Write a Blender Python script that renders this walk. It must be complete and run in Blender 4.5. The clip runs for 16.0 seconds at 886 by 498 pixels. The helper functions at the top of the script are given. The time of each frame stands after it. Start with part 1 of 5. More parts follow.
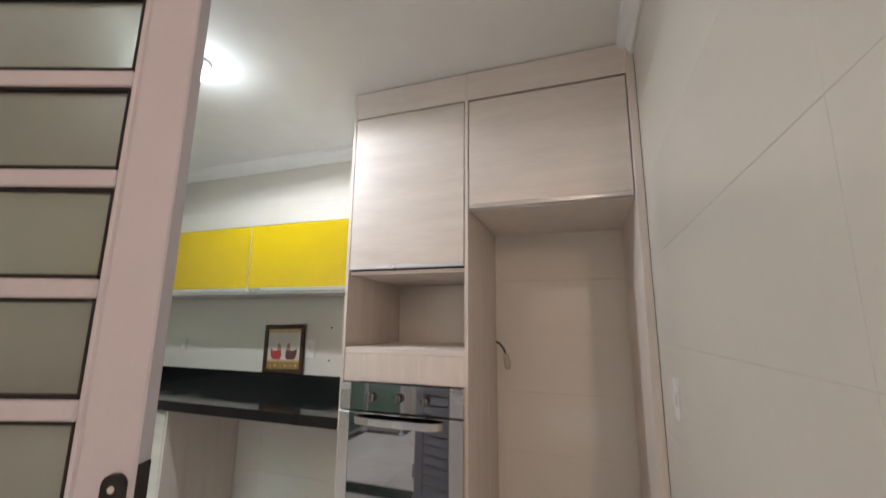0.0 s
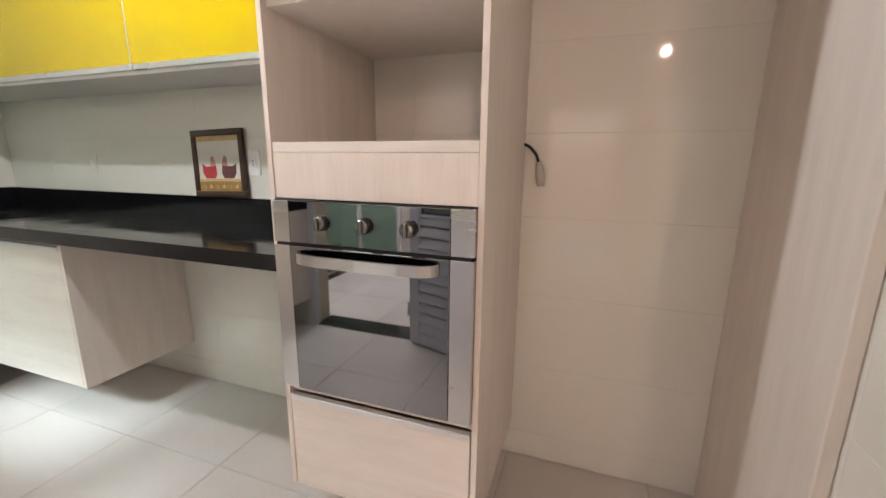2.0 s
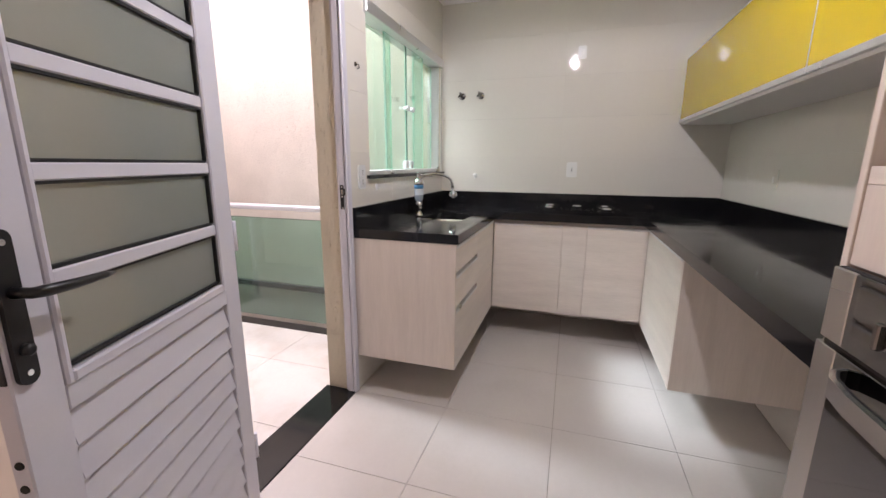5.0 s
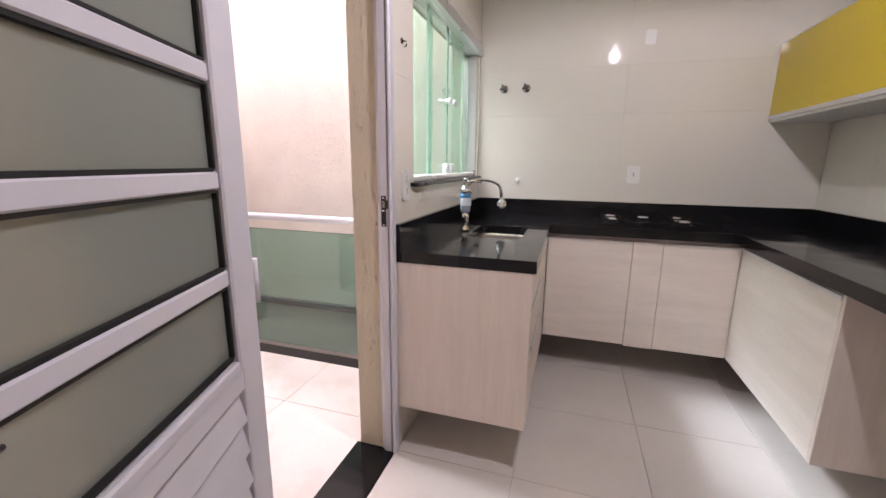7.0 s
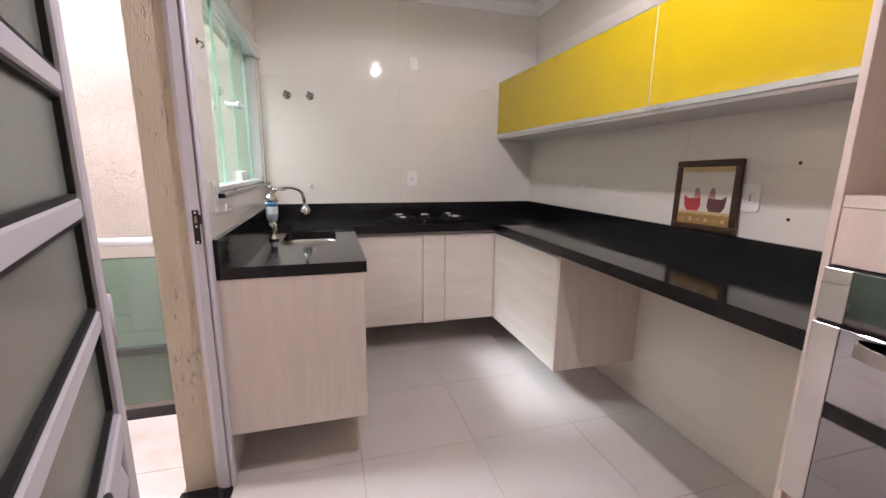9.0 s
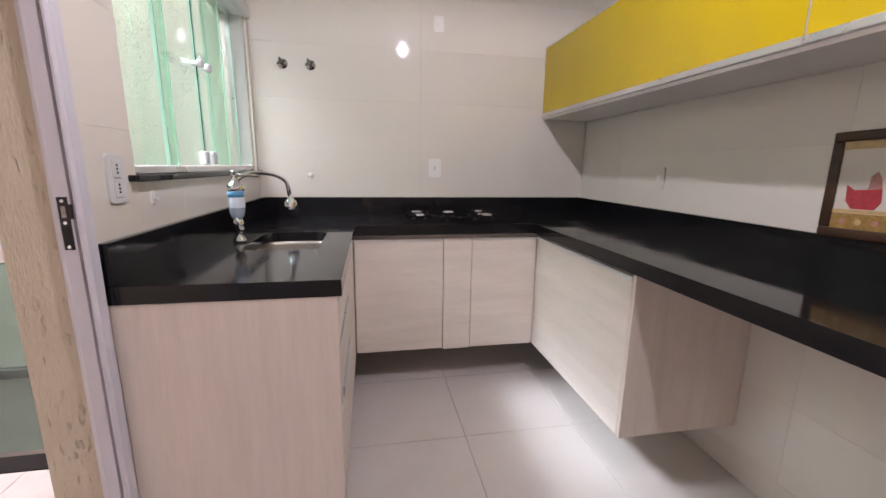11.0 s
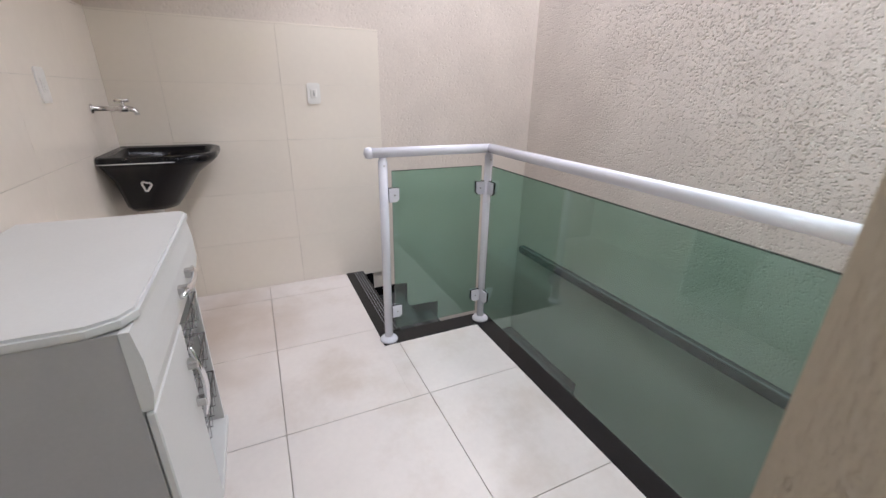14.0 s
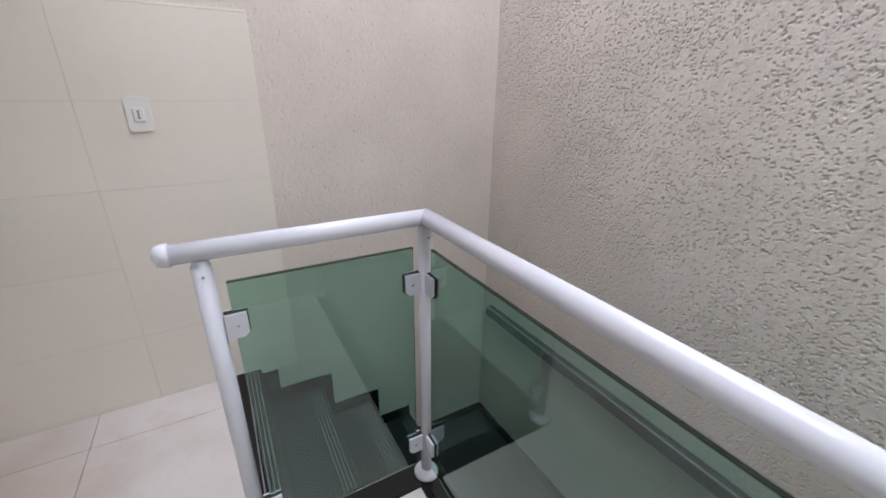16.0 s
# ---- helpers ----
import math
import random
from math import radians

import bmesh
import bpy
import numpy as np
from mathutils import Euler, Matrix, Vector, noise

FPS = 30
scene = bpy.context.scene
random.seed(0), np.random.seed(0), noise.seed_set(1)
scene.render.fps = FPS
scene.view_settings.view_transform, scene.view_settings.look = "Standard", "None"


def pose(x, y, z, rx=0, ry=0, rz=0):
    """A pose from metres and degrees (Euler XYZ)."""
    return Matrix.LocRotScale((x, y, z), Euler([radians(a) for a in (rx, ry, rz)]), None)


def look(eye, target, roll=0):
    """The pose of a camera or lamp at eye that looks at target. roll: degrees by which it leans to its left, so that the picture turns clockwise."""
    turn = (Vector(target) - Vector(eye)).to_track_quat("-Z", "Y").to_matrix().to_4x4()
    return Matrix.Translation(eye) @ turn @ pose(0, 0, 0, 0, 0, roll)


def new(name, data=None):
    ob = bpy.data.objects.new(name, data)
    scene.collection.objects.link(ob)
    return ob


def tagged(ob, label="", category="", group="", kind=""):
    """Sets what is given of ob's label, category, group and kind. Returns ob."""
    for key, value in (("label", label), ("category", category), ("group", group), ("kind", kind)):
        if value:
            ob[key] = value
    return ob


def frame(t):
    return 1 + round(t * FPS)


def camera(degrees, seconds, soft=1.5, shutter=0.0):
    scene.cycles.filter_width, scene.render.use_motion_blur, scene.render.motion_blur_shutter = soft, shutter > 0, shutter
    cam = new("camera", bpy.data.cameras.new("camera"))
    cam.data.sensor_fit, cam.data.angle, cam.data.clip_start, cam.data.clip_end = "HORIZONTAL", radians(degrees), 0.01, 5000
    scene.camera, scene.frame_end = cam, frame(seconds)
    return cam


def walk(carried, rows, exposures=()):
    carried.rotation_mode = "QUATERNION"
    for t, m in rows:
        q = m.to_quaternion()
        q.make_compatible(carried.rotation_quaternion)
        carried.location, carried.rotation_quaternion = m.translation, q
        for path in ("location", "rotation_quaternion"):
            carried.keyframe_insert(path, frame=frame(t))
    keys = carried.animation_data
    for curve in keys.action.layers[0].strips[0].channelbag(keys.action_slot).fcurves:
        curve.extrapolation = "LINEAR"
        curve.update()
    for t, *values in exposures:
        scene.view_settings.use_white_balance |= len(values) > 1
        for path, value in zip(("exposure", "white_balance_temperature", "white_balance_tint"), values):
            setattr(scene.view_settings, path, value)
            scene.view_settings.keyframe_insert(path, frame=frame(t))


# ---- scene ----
cam = camera(95.8, 16.0, shutter=0.15)
PATH = [
    (0, (3.742, -0.198, 1.409), (3.094, 1.659, 1.774), 0.6),
    (0.5, (3.708, -0.135, 1.261), (3.052, 1.752, 1.156), 0.7),
    (1, (3.692, 0.036, 1.208), (3.05, 1.894, 0.838), 0.5),
    (1.5, (3.627, 0.325, 1.214), (2.996, 2.179, 0.807), 0.5),
    (2, (3.481, 0.602, 1.24), (2.834, 2.446, 0.819), 0.6),
    (2.5, (3.336, 0.861, 1.286), (2.524, 2.641, 0.871), 0.9),
    (3, (3.287, 1.044, 1.304), (2.023, 2.536, 0.882), 0.6),
    (3.5, (3.345, 1.086, 1.322), (1.617, 2.002, 0.901), 0.5),
    (4, (3.373, 1.067, 1.344), (1.476, 1.539, 0.923), 0.5),
    (4.5, (3.408, 1.077, 1.324), (1.46, 0.891, 0.908), 0.3),
    (5, (3.44, 1.101, 1.291), (1.574, 0.513, 0.875), 0.4),
    (7.5, (3.039, 0.564, 1.321), (1.169, -0.015, 0.909), 0.8),
    (8, (3.116, 0.478, 1.353), (1.162, 0.343, 0.948), 0.7),
    (8.5, (3.187, 0.437, 1.357), (1.241, 0.66, 0.952), 0.7),
    (9, (3.253, 0.452, 1.341), (1.366, 0.981, 0.943), 0.6),
    (11.5, (2.467, 0.694, 1.247), (0.517, 0.872, 0.839), 1.0),
    (12, (2.295, 0.639, 1.236), (0.451, -0.016, 0.824), 1.2),
    (12.5, (2.177, 0.536, 1.216), (0.787, -0.813, 0.717), 1.1),
    (13, (2.073, 0.352, 1.181), (1.031, -1.238, 0.559), 0.9),
    (13.5, (2.001, 0.169, 1.189), (1.122, -1.48, 0.476), 1.0),
    (14, (1.937, -0.068, 1.198), (1.156, -1.762, 0.477), 1.0),
    (14.5, (1.887, -0.314, 1.22), (1.156, -2.028, 0.492), 1.1),
    (15, (1.784, -0.499, 1.239), (1.038, -2.209, 0.519), 1.3),
    (15.5, (1.602, -0.664, 1.222), (0.785, -2.347, 0.514), 1.35),
    (16, (1.366, -0.866, 1.276), (0.451, -2.486, 0.547), 0.6),
]
EXPOSURES = [(0, -0.2, 6200, 12), (0.5, 0.12, 6350, 13), (1.2, 0.25, 6450, 15), (2.4, 0.38, 6450, 15), (3.3, 0.38, 6380, 14), (4.2, -0.02, 6430, 21), (8.5, 0.0, 6620, 30), (11.5, 0.06, 6480, 31), (12.0, -0.3, 6250, 22), (12.6, -0.55, 6080, 12), (13.5, -0.62, 6020, 14), (14.3, -0.79, 5880, 14), (16, -0.97, 5760, 12)]
walk(cam, [(t, look(eye, target, roll)) for t, eye, target, roll in PATH], EXPOSURES)

# ==== light ====
world = bpy.data.worlds.new("sky")
scene.world = world
world.use_nodes = True
wn = world.node_tree
sky = wn.nodes.new("ShaderNodeTexSky")
sky.sky_type = "NISHITA"
sky.sun_disc = False
sky.sun_elevation, sky.sun_rotation = radians(48), radians(188)
sky.air_density, sky.dust_density, sky.ozone_density = 1.0, 3.0, 1.0
wn.links.new(sky.outputs["Color"], wn.nodes["Background"].inputs["Color"])
wn.nodes["Background"].inputs["Strength"].default_value = 0.15

sun_data = bpy.data.lights.new("sun", "SUN")
sun_data.energy, sun_data.angle, sun_data.color = 5.0, radians(12), (0.76, 0.95, 1.0)
sun = new("sun", sun_data)
sun.matrix_world = look((0.0, -8.0, 8.7), (1.0, 0.0, 0.0))


def bulb_light(name, place, watts, colour, radius):
    """A bulb whose base keeps its light from the ceiling."""
    data = bpy.data.lights.new(name, "SPOT")
    data.spot_size, data.spot_blend = radians(178), 0.2
    data.energy, data.color, data.shadow_soft_size = watts, colour, radius
    ob = new(name, data)
    ob.location = place
    return ob


well_data = bpy.data.lights.new("light_well_sky", "AREA")
well_data.shape, well_data.size, well_data.size_y = "RECTANGLE", 1.5, 2.5
well_data.energy, well_data.color = 168, (1.0, 0.96, 0.965)
well = new("light_well_sky", well_data)
well.location = (0.76, -1.46, 3.7)

bulb_light("kitchen_bulb_light", (2.04, 1.05, 2.50), 58, (0.95, 0.98, 1.0), 0.03)
glow_data = bpy.data.lights.new("kitchen_bulb_glow", "POINT")
glow_data.energy, glow_data.color, glow_data.shadow_soft_size = 3, (0.80, 0.93, 1.0), 0.03
bulb_glow = new("kitchen_bulb_glow", glow_data)
bulb_glow.location = (2.04, 1.05, 2.46)
bulb_light("hall_bulb_light", (4.22, -1.75, 2.50), 60, (1.0, 0.70, 0.535), 0.035)
# Added warm fill for the alcove and east wall, not a known source.
hall_data = bpy.data.lights.new("hall_fill_light", "AREA")
hall_data.shape, hall_data.size, hall_data.size_y = "RECTANGLE", 1.0, 2.0
hall_data.energy, hall_data.color = 6, (1.0, 0.68, 0.50)
hall_light = new("hall_fill_light", hall_data)
hall_light.matrix_world = look((3.36, -3.26, 1.05), (3.36, 0.0, 1.05))


# ==== materials ====
def surface(name, base, rough=0.5, metal=0.0, vary=0.08, scale=6.0, fine=120.0, bump=0.0, bump_scale=250.0,
            stretch=(1, 1, 1), spec=0.5, coat=0.0, rough_vary=0.06, rand=0.0, trans=0.0, ior=1.45, warm=0.0, placed=False):
    m = bpy.data.materials.new(name)
    m.use_nodes = True
    nt = m.node_tree
    p = nt.nodes["Principled BSDF"]
    co = nt.nodes.new("ShaderNodeTexCoord")
    mp = nt.nodes.new("ShaderNodeMapping")
    mp.inputs["Scale"].default_value = stretch
    geo = nt.nodes.new("ShaderNodeNewGeometry")
    nt.links.new(geo.outputs["Position"] if placed else co.outputs["Object"], mp.inputs["Vector"])
    n1 = nt.nodes.new("ShaderNodeTexNoise")
    n1.inputs["Scale"].default_value, n1.inputs["Detail"].default_value = scale, 4
    n2 = nt.nodes.new("ShaderNodeTexNoise")
    n2.inputs["Scale"].default_value, n2.inputs["Detail"].default_value = fine, 2
    for n in (n1, n2):
        nt.links.new(mp.outputs["Vector"], n.inputs["Vector"])
    add = nt.nodes.new("ShaderNodeMath")
    add.operation = "MULTIPLY_ADD"
    add.inputs[1].default_value = 0.45
    nt.links.new(n2.outputs["Fac"], add.inputs[0])
    nt.links.new(n1.outputs["Fac"], add.inputs[2])
    ramp = nt.nodes.new("ShaderNodeValToRGB")
    e = ramp.color_ramp.elements
    e[0].position, e[1].position = 0.45, 1.0
    lo = [max(0, c * (1 - vary * (1 + warm * k))) for k, c in enumerate(base)]
    hi = [min(1, c * (1 + vary)) for c in base]
    e[0].color, e[1].color = (*lo, 1), (*hi, 1)
    nt.links.new(add.outputs[0], ramp.inputs["Fac"])
    colour = ramp.outputs["Color"]
    if rand:
        info = nt.nodes.new("ShaderNodeObjectInfo")
        mr = nt.nodes.new("ShaderNodeMapRange")
        mr.inputs["To Min"].default_value, mr.inputs["To Max"].default_value = 1 - rand, 1 + rand
        nt.links.new(info.outputs["Random"], mr.inputs["Value"])
        hsv = nt.nodes.new("ShaderNodeHueSaturation")
        nt.links.new(colour, hsv.inputs["Color"])
        nt.links.new(mr.outputs["Result"], hsv.inputs["Value"])
        colour = hsv.outputs["Color"]
    nt.links.new(colour, p.inputs["Base Color"])
    rr = nt.nodes.new("ShaderNodeMapRange")
    rr.inputs["From Min"].default_value, rr.inputs["From Max"].default_value = 0.3, 0.7
    rr.inputs["To Min"].default_value, rr.inputs["To Max"].default_value = max(0, rough - rough_vary), min(1, rough + rough_vary)
    nt.links.new(n1.outputs["Fac"], rr.inputs["Value"])
    nt.links.new(rr.outputs["Result"], p.inputs["Roughness"])
    p.inputs["Metallic"].default_value = metal
    p.inputs["Specular IOR Level"].default_value = spec
    p.inputs["Coat Weight"].default_value = coat
    p.inputs["Coat Roughness"].default_value = 0.05
    p.inputs["Transmission Weight"].default_value = trans
    p.inputs["IOR"].default_value = ior
    if bump:
        nb = nt.nodes.new("ShaderNodeTexNoise")
        nb.inputs["Scale"].default_value, nb.inputs["Detail"].default_value = bump_scale, 3
        nt.links.new(mp.outputs["Vector"], nb.inputs["Vector"])
        b = nt.nodes.new("ShaderNodeBump")
        b.inputs["Strength"].default_value, b.inputs["Distance"].default_value = bump, 0.002
        nt.links.new(nb.outputs["Fac"], b.inputs["Height"])
        nt.links.new(b.outputs["Normal"], p.inputs["Normal"])
    return m


def granite():
    m = surface("black_granite", (0.008, 0.008, 0.009), rough=0.095, rough_vary=0.06, vary=0.25, scale=7, fine=400, spec=0.42)
    nt = m.node_tree
    p = nt.nodes["Principled BSDF"]
    co = nt.nodes.new("ShaderNodeTexCoord")
    v = nt.nodes.new("ShaderNodeTexVoronoi")
    v.inputs["Scale"].default_value = 260
    nt.links.new(co.outputs["Object"], v.inputs["Vector"])
    r = nt.nodes.new("ShaderNodeValToRGB")
    r.color_ramp.elements[0].position, r.color_ramp.elements[0].color = 0.05, (0.10, 0.095, 0.09, 1)
    r.color_ramp.elements[1].position, r.color_ramp.elements[1].color = 0.20, (0, 0, 0, 1)
    nt.links.new(v.outputs["Distance"], r.inputs["Fac"])
    mix = nt.nodes.new("ShaderNodeMix")
    mix.data_type, mix.blend_type = "RGBA", "ADD"
    mix.inputs["Factor"].default_value = 0.07
    old = p.inputs["Base Color"].links[0].from_socket
    nt.links.new(old, mix.inputs["A"])
    nt.links.new(r.outputs["Color"], mix.inputs["B"])
    nt.links.new(mix.outputs["Result"], p.inputs["Base Color"])
    return m


def glow(name, colour, strength):
    m = bpy.data.materials.new(name)
    m.use_nodes = True
    p = m.node_tree.nodes["Principled BSDF"]
    p.inputs["Emission Color"].default_value = (*colour, 1)
    p.inputs["Emission Strength"].default_value = strength
    return m


def textured_plaster(name, base, depth, grain=75.0, kept=0.52, stretch=(1, 1, 1)):
    """Trowelled plaster with scattered ragged pits, each with a raised rim."""
    m = surface(name, base, rough=0.85, vary=0.07, scale=3, fine=60, spec=0.2)
    nt = m.node_tree
    p = nt.nodes["Principled BSDF"]

    def maths(op, a, b, c=None):
        n = nt.nodes.new("ShaderNodeMath")
        n.operation = op
        for k, v in enumerate((a, b, c)):
            if isinstance(v, (int, float)):
                n.inputs[k].default_value = v
            elif v is not None:
                nt.links.new(v, n.inputs[k])
        return n.outputs[0]

    def noise(scale, detail):
        n = nt.nodes.new("ShaderNodeTexNoise")
        n.inputs["Scale"].default_value, n.inputs["Detail"].default_value = scale, detail
        nt.links.new(co.outputs["Vector"], n.inputs["Vector"])
        return n

    place = nt.nodes.new("ShaderNodeTexCoord")
    co = nt.nodes.new("ShaderNodeMapping")
    co.inputs["Scale"].default_value = stretch
    nt.links.new(place.outputs["Object"], co.inputs["Vector"])
    ragged = noise(grain * 1.5, 2)
    warp = nt.nodes.new("ShaderNodeVectorMath")
    warp.operation = "MULTIPLY_ADD"
    warp.inputs[1].default_value = (1.3 / grain,) * 3
    nt.links.new(ragged.outputs["Color"], warp.inputs[0])
    nt.links.new(co.outputs["Vector"], warp.inputs[2])
    cells = nt.nodes.new("ShaderNodeTexVoronoi")
    cells.inputs["Scale"].default_value = grain
    nt.links.new(warp.outputs["Vector"], cells.inputs["Vector"])
    pit = nt.nodes.new("ShaderNodeValToRGB")
    e = pit.color_ramp.elements
    e[0].position, e[0].color = 0.10, (0, 0, 0, 1)
    e[1].position, e[1].color = 0.31, (1, 1, 1, 1)
    flat = e.new(0.46)
    flat.color = (0.80, 0.80, 0.80, 1)
    nt.links.new(cells.outputs["Distance"], pit.inputs["Fac"])
    lot = nt.nodes.new("ShaderNodeSeparateColor")
    nt.links.new(cells.outputs["Color"], lot.inputs["Color"])
    share = maths("MULTIPLY_ADD", noise(7, 3).outputs["Fac"], 1.1, kept - 0.65)
    keep = maths("LESS_THAN", lot.outputs["Red"], share)
    rise = maths("SUBTRACT", pit.outputs["Color"], 0.8)
    height = maths("MULTIPLY_ADD", rise, keep, 0.8)
    height = maths("MULTIPLY_ADD", noise(grain * 2.6, 3).outputs["Fac"], 0.5, height)
    b = nt.nodes.new("ShaderNodeBump")
    b.inputs["Strength"].default_value, b.inputs["Distance"].default_value = 1.0, depth
    nt.links.new(height, b.inputs["Height"])
    nt.links.new(b.outputs["Normal"], p.inputs["Normal"])
    return m


M_TILE_WALL = surface("cream_wall_tile", (0.72, 0.685, 0.615), rough=0.04, rough_vary=0.015, vary=0.02, scale=2, fine=30, rand=0.012, bump=0.012, bump_scale=9, placed=True)
M_TILE_BWALL = surface("warm_cream_balcony_tile", (0.81, 0.75, 0.67), rough=0.12, rough_vary=0.02, vary=0.03, scale=2, fine=30, rand=0.012, placed=True)
M_GROUT = surface("grout", (0.70, 0.66, 0.59), rough=0.9, vary=0.15)
M_GROUT_B = surface("balcony_grout", (0.46, 0.41, 0.36), rough=0.9, vary=0.2)
M_GROUT_F = surface("floor_grout", (0.34, 0.29, 0.24), rough=0.9, vary=0.2)
M_TILE_FLOOR = surface("porcelain_floor", (0.62, 0.575, 0.535), rough=0.33, vary=0.035, scale=3, fine=45, rand=0.015, bump=0.03, bump_scale=60, rough_vary=0.02, placed=True)
M_TILE_BALC = surface("balcony_floor_tile", (0.68, 0.635, 0.60), rough=0.33, vary=0.05, scale=4, fine=45, rand=0.015, bump=0.03, bump_scale=60, rough_vary=0.02, placed=True)


def soiled(m, colour, scale, lo, hi, amount):
    """Lays blotches of dirt over a material."""
    nt = m.node_tree
    p = nt.nodes["Principled BSDF"]
    old = p.inputs["Base Color"].links[0].from_socket
    geo = nt.nodes.new("ShaderNodeNewGeometry")
    n = nt.nodes.new("ShaderNodeTexNoise")
    n.inputs["Scale"].default_value, n.inputs["Detail"].default_value, n.inputs["Roughness"].default_value = scale, 6, 0.65
    nt.links.new(geo.outputs["Position"], n.inputs["Vector"])
    mr = nt.nodes.new("ShaderNodeMapRange")
    mr.inputs["From Min"].default_value, mr.inputs["From Max"].default_value, mr.inputs["To Max"].default_value = lo, hi, amount
    nt.links.new(n.outputs["Fac"], mr.inputs["Value"])
    mix = nt.nodes.new("ShaderNodeMix")
    mix.data_type = "RGBA"
    mix.inputs["B"].default_value = (*colour, 1)
    nt.links.new(mr.outputs["Result"], mix.inputs["Factor"])
    nt.links.new(old, mix.inputs["A"])
    nt.links.new(mix.outputs["Result"], p.inputs["Base Color"])


def soiled_and_shaded(m, colour, at, near, far, amount):
    """Dried-water stain and painted shade, ragged, round one place on the floor."""
    nt = m.node_tree
    p = nt.nodes["Principled BSDF"]
    old = p.inputs["Base Color"].links[0].from_socket
    geo = nt.nodes.new("ShaderNodeNewGeometry")
    n = nt.nodes.new("ShaderNodeTexNoise")
    n.inputs["Scale"].default_value, n.inputs["Detail"].default_value = 3.5, 5
    nt.links.new(geo.outputs["Position"], n.inputs["Vector"])
    away = nt.nodes.new("ShaderNodeVectorMath")
    away.operation = "DISTANCE"
    away.inputs[1].default_value = at
    nt.links.new(geo.outputs["Position"], away.inputs[0])
    ragged = nt.nodes.new("ShaderNodeMath")
    ragged.operation = "MULTIPLY_ADD"
    ragged.inputs[1].default_value = 0.7
    nt.links.new(n.outputs["Fac"], ragged.inputs[0])
    nt.links.new(away.outputs["Value"], ragged.inputs[2])
    mr = nt.nodes.new("ShaderNodeMapRange")
    mr.inputs["From Min"].default_value, mr.inputs["From Max"].default_value = near + 0.35, far + 0.35
    mr.inputs["To Min"].default_value, mr.inputs["To Max"].default_value = amount, 0.0
    nt.links.new(ragged.outputs[0], mr.inputs["Value"])
    mix = nt.nodes.new("ShaderNodeMix")
    mix.data_type = "RGBA"
    mix.inputs["B"].default_value = (*colour, 1)
    nt.links.new(mr.outputs["Result"], mix.inputs["Factor"])
    nt.links.new(old, mix.inputs["A"])
    nt.links.new(mix.outputs["Result"], p.inputs["Base Color"])


# Brown near the tank: dirty water, plus the corner's shade in the colour.
soiled_and_shaded(M_TILE_BALC, (0.40, 0.31, 0.23), (2.30, -2.25, 0.0), 0.15, 0.60, 0.6)
soiled(M_TILE_BALC, (0.42, 0.33, 0.24), 2.2, 0.50, 0.80, 0.55)
soiled(M_TILE_FLOOR, (0.45, 0.38, 0.31), 1.8, 0.52, 0.85, 0.30)
M_PAINT = surface("ceiling_paint", (0.78, 0.77, 0.74), rough=0.85, vary=0.03, bump=0.05)
M_CROWN = surface("crown_paint", (0.82, 0.81, 0.79), rough=0.7, vary=0.03)
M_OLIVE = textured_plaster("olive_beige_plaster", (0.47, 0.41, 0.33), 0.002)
M_ROUGH = textured_plaster("pitted_plaster", (0.69, 0.625, 0.565), 0.006, 82.0, 0.55)
M_ROUGH_FACE = surface("pitted_plaster_face", (0.69, 0.625, 0.565), rough=0.85, vary=0.07, scale=3, fine=60, spec=0.2, bump=0.5, bump_scale=200)
M_WOOD_H = surface("pale_ash_laminate", (0.73, 0.66, 0.60), rough=0.48, vary=0.085, scale=3, fine=22, stretch=(0.7, 0.7, 6), warm=0.12, bump=0.05, bump_scale=60)
M_WOOD_V = surface("pale_ash_laminate_upright", (0.72, 0.64, 0.575), rough=0.48, vary=0.075, scale=3, fine=22, stretch=(6, 6, 0.6), warm=0.12, bump=0.05, bump_scale=60)
M_ALU = surface("aluminium_profile", (0.72, 0.72, 0.72), rough=0.32, metal=0.85, vary=0.04)
M_GRANITE = granite()
M_YELLOW = surface("yellow_lacquered_glass", (0.57, 0.41, 0.0055), rough=0.05, vary=0.02, spec=0.6, rough_vary=0.01)
M_STEEL = surface("brushed_steel", (0.60, 0.585, 0.57), rough=0.26, metal=1.0, vary=0.02, rough_vary=0.03, scale=2, fine=300, stretch=(0.3, 0.3, 3))
M_WHITE_LAM = surface("white_cabinet_laminate", (0.80, 0.79, 0.76), rough=0.5, vary=0.03)
M_SINK = surface("satin_sink_steel", (0.46, 0.43, 0.38), rough=0.36, metal=1.0, vary=0.05)
M_KNOB = surface("dark_steel_knob", (0.24, 0.225, 0.21), rough=0.25, metal=1.0, vary=0.04)
M_CHROME = surface("chrome", (0.80, 0.80, 0.82), rough=0.07, metal=1.0, vary=0.02, rough_vary=0.03)
M_OVENGLASS = surface("dark_mirror_glass", (0.25, 0.25, 0.255), rough=0.03, metal=1.0, vary=0.02, rough_vary=0.01)
M_BLACK = surface("black_plastic", (0.012, 0.012, 0.013), rough=0.35, vary=0.2)
M_HOB = surface("black_hob_glass", (0.006, 0.006, 0.007), rough=0.10, vary=0.1, spec=0.4)
M_TANK = surface("black_moulded_plastic", (0.007, 0.007, 0.008), rough=0.2, vary=0.3, bump=0.04, spec=0.32)
M_DARK = surface("dark_gap", (0.02, 0.018, 0.016), rough=0.8, vary=0.2)
M_WHITEPL = surface("white_plastic", (0.80, 0.79, 0.76), rough=0.3, vary=0.02)
M_LAV = surface("white_painted_aluminium", (0.61, 0.60, 0.655), rough=0.38, vary=0.03, bump=0.03)
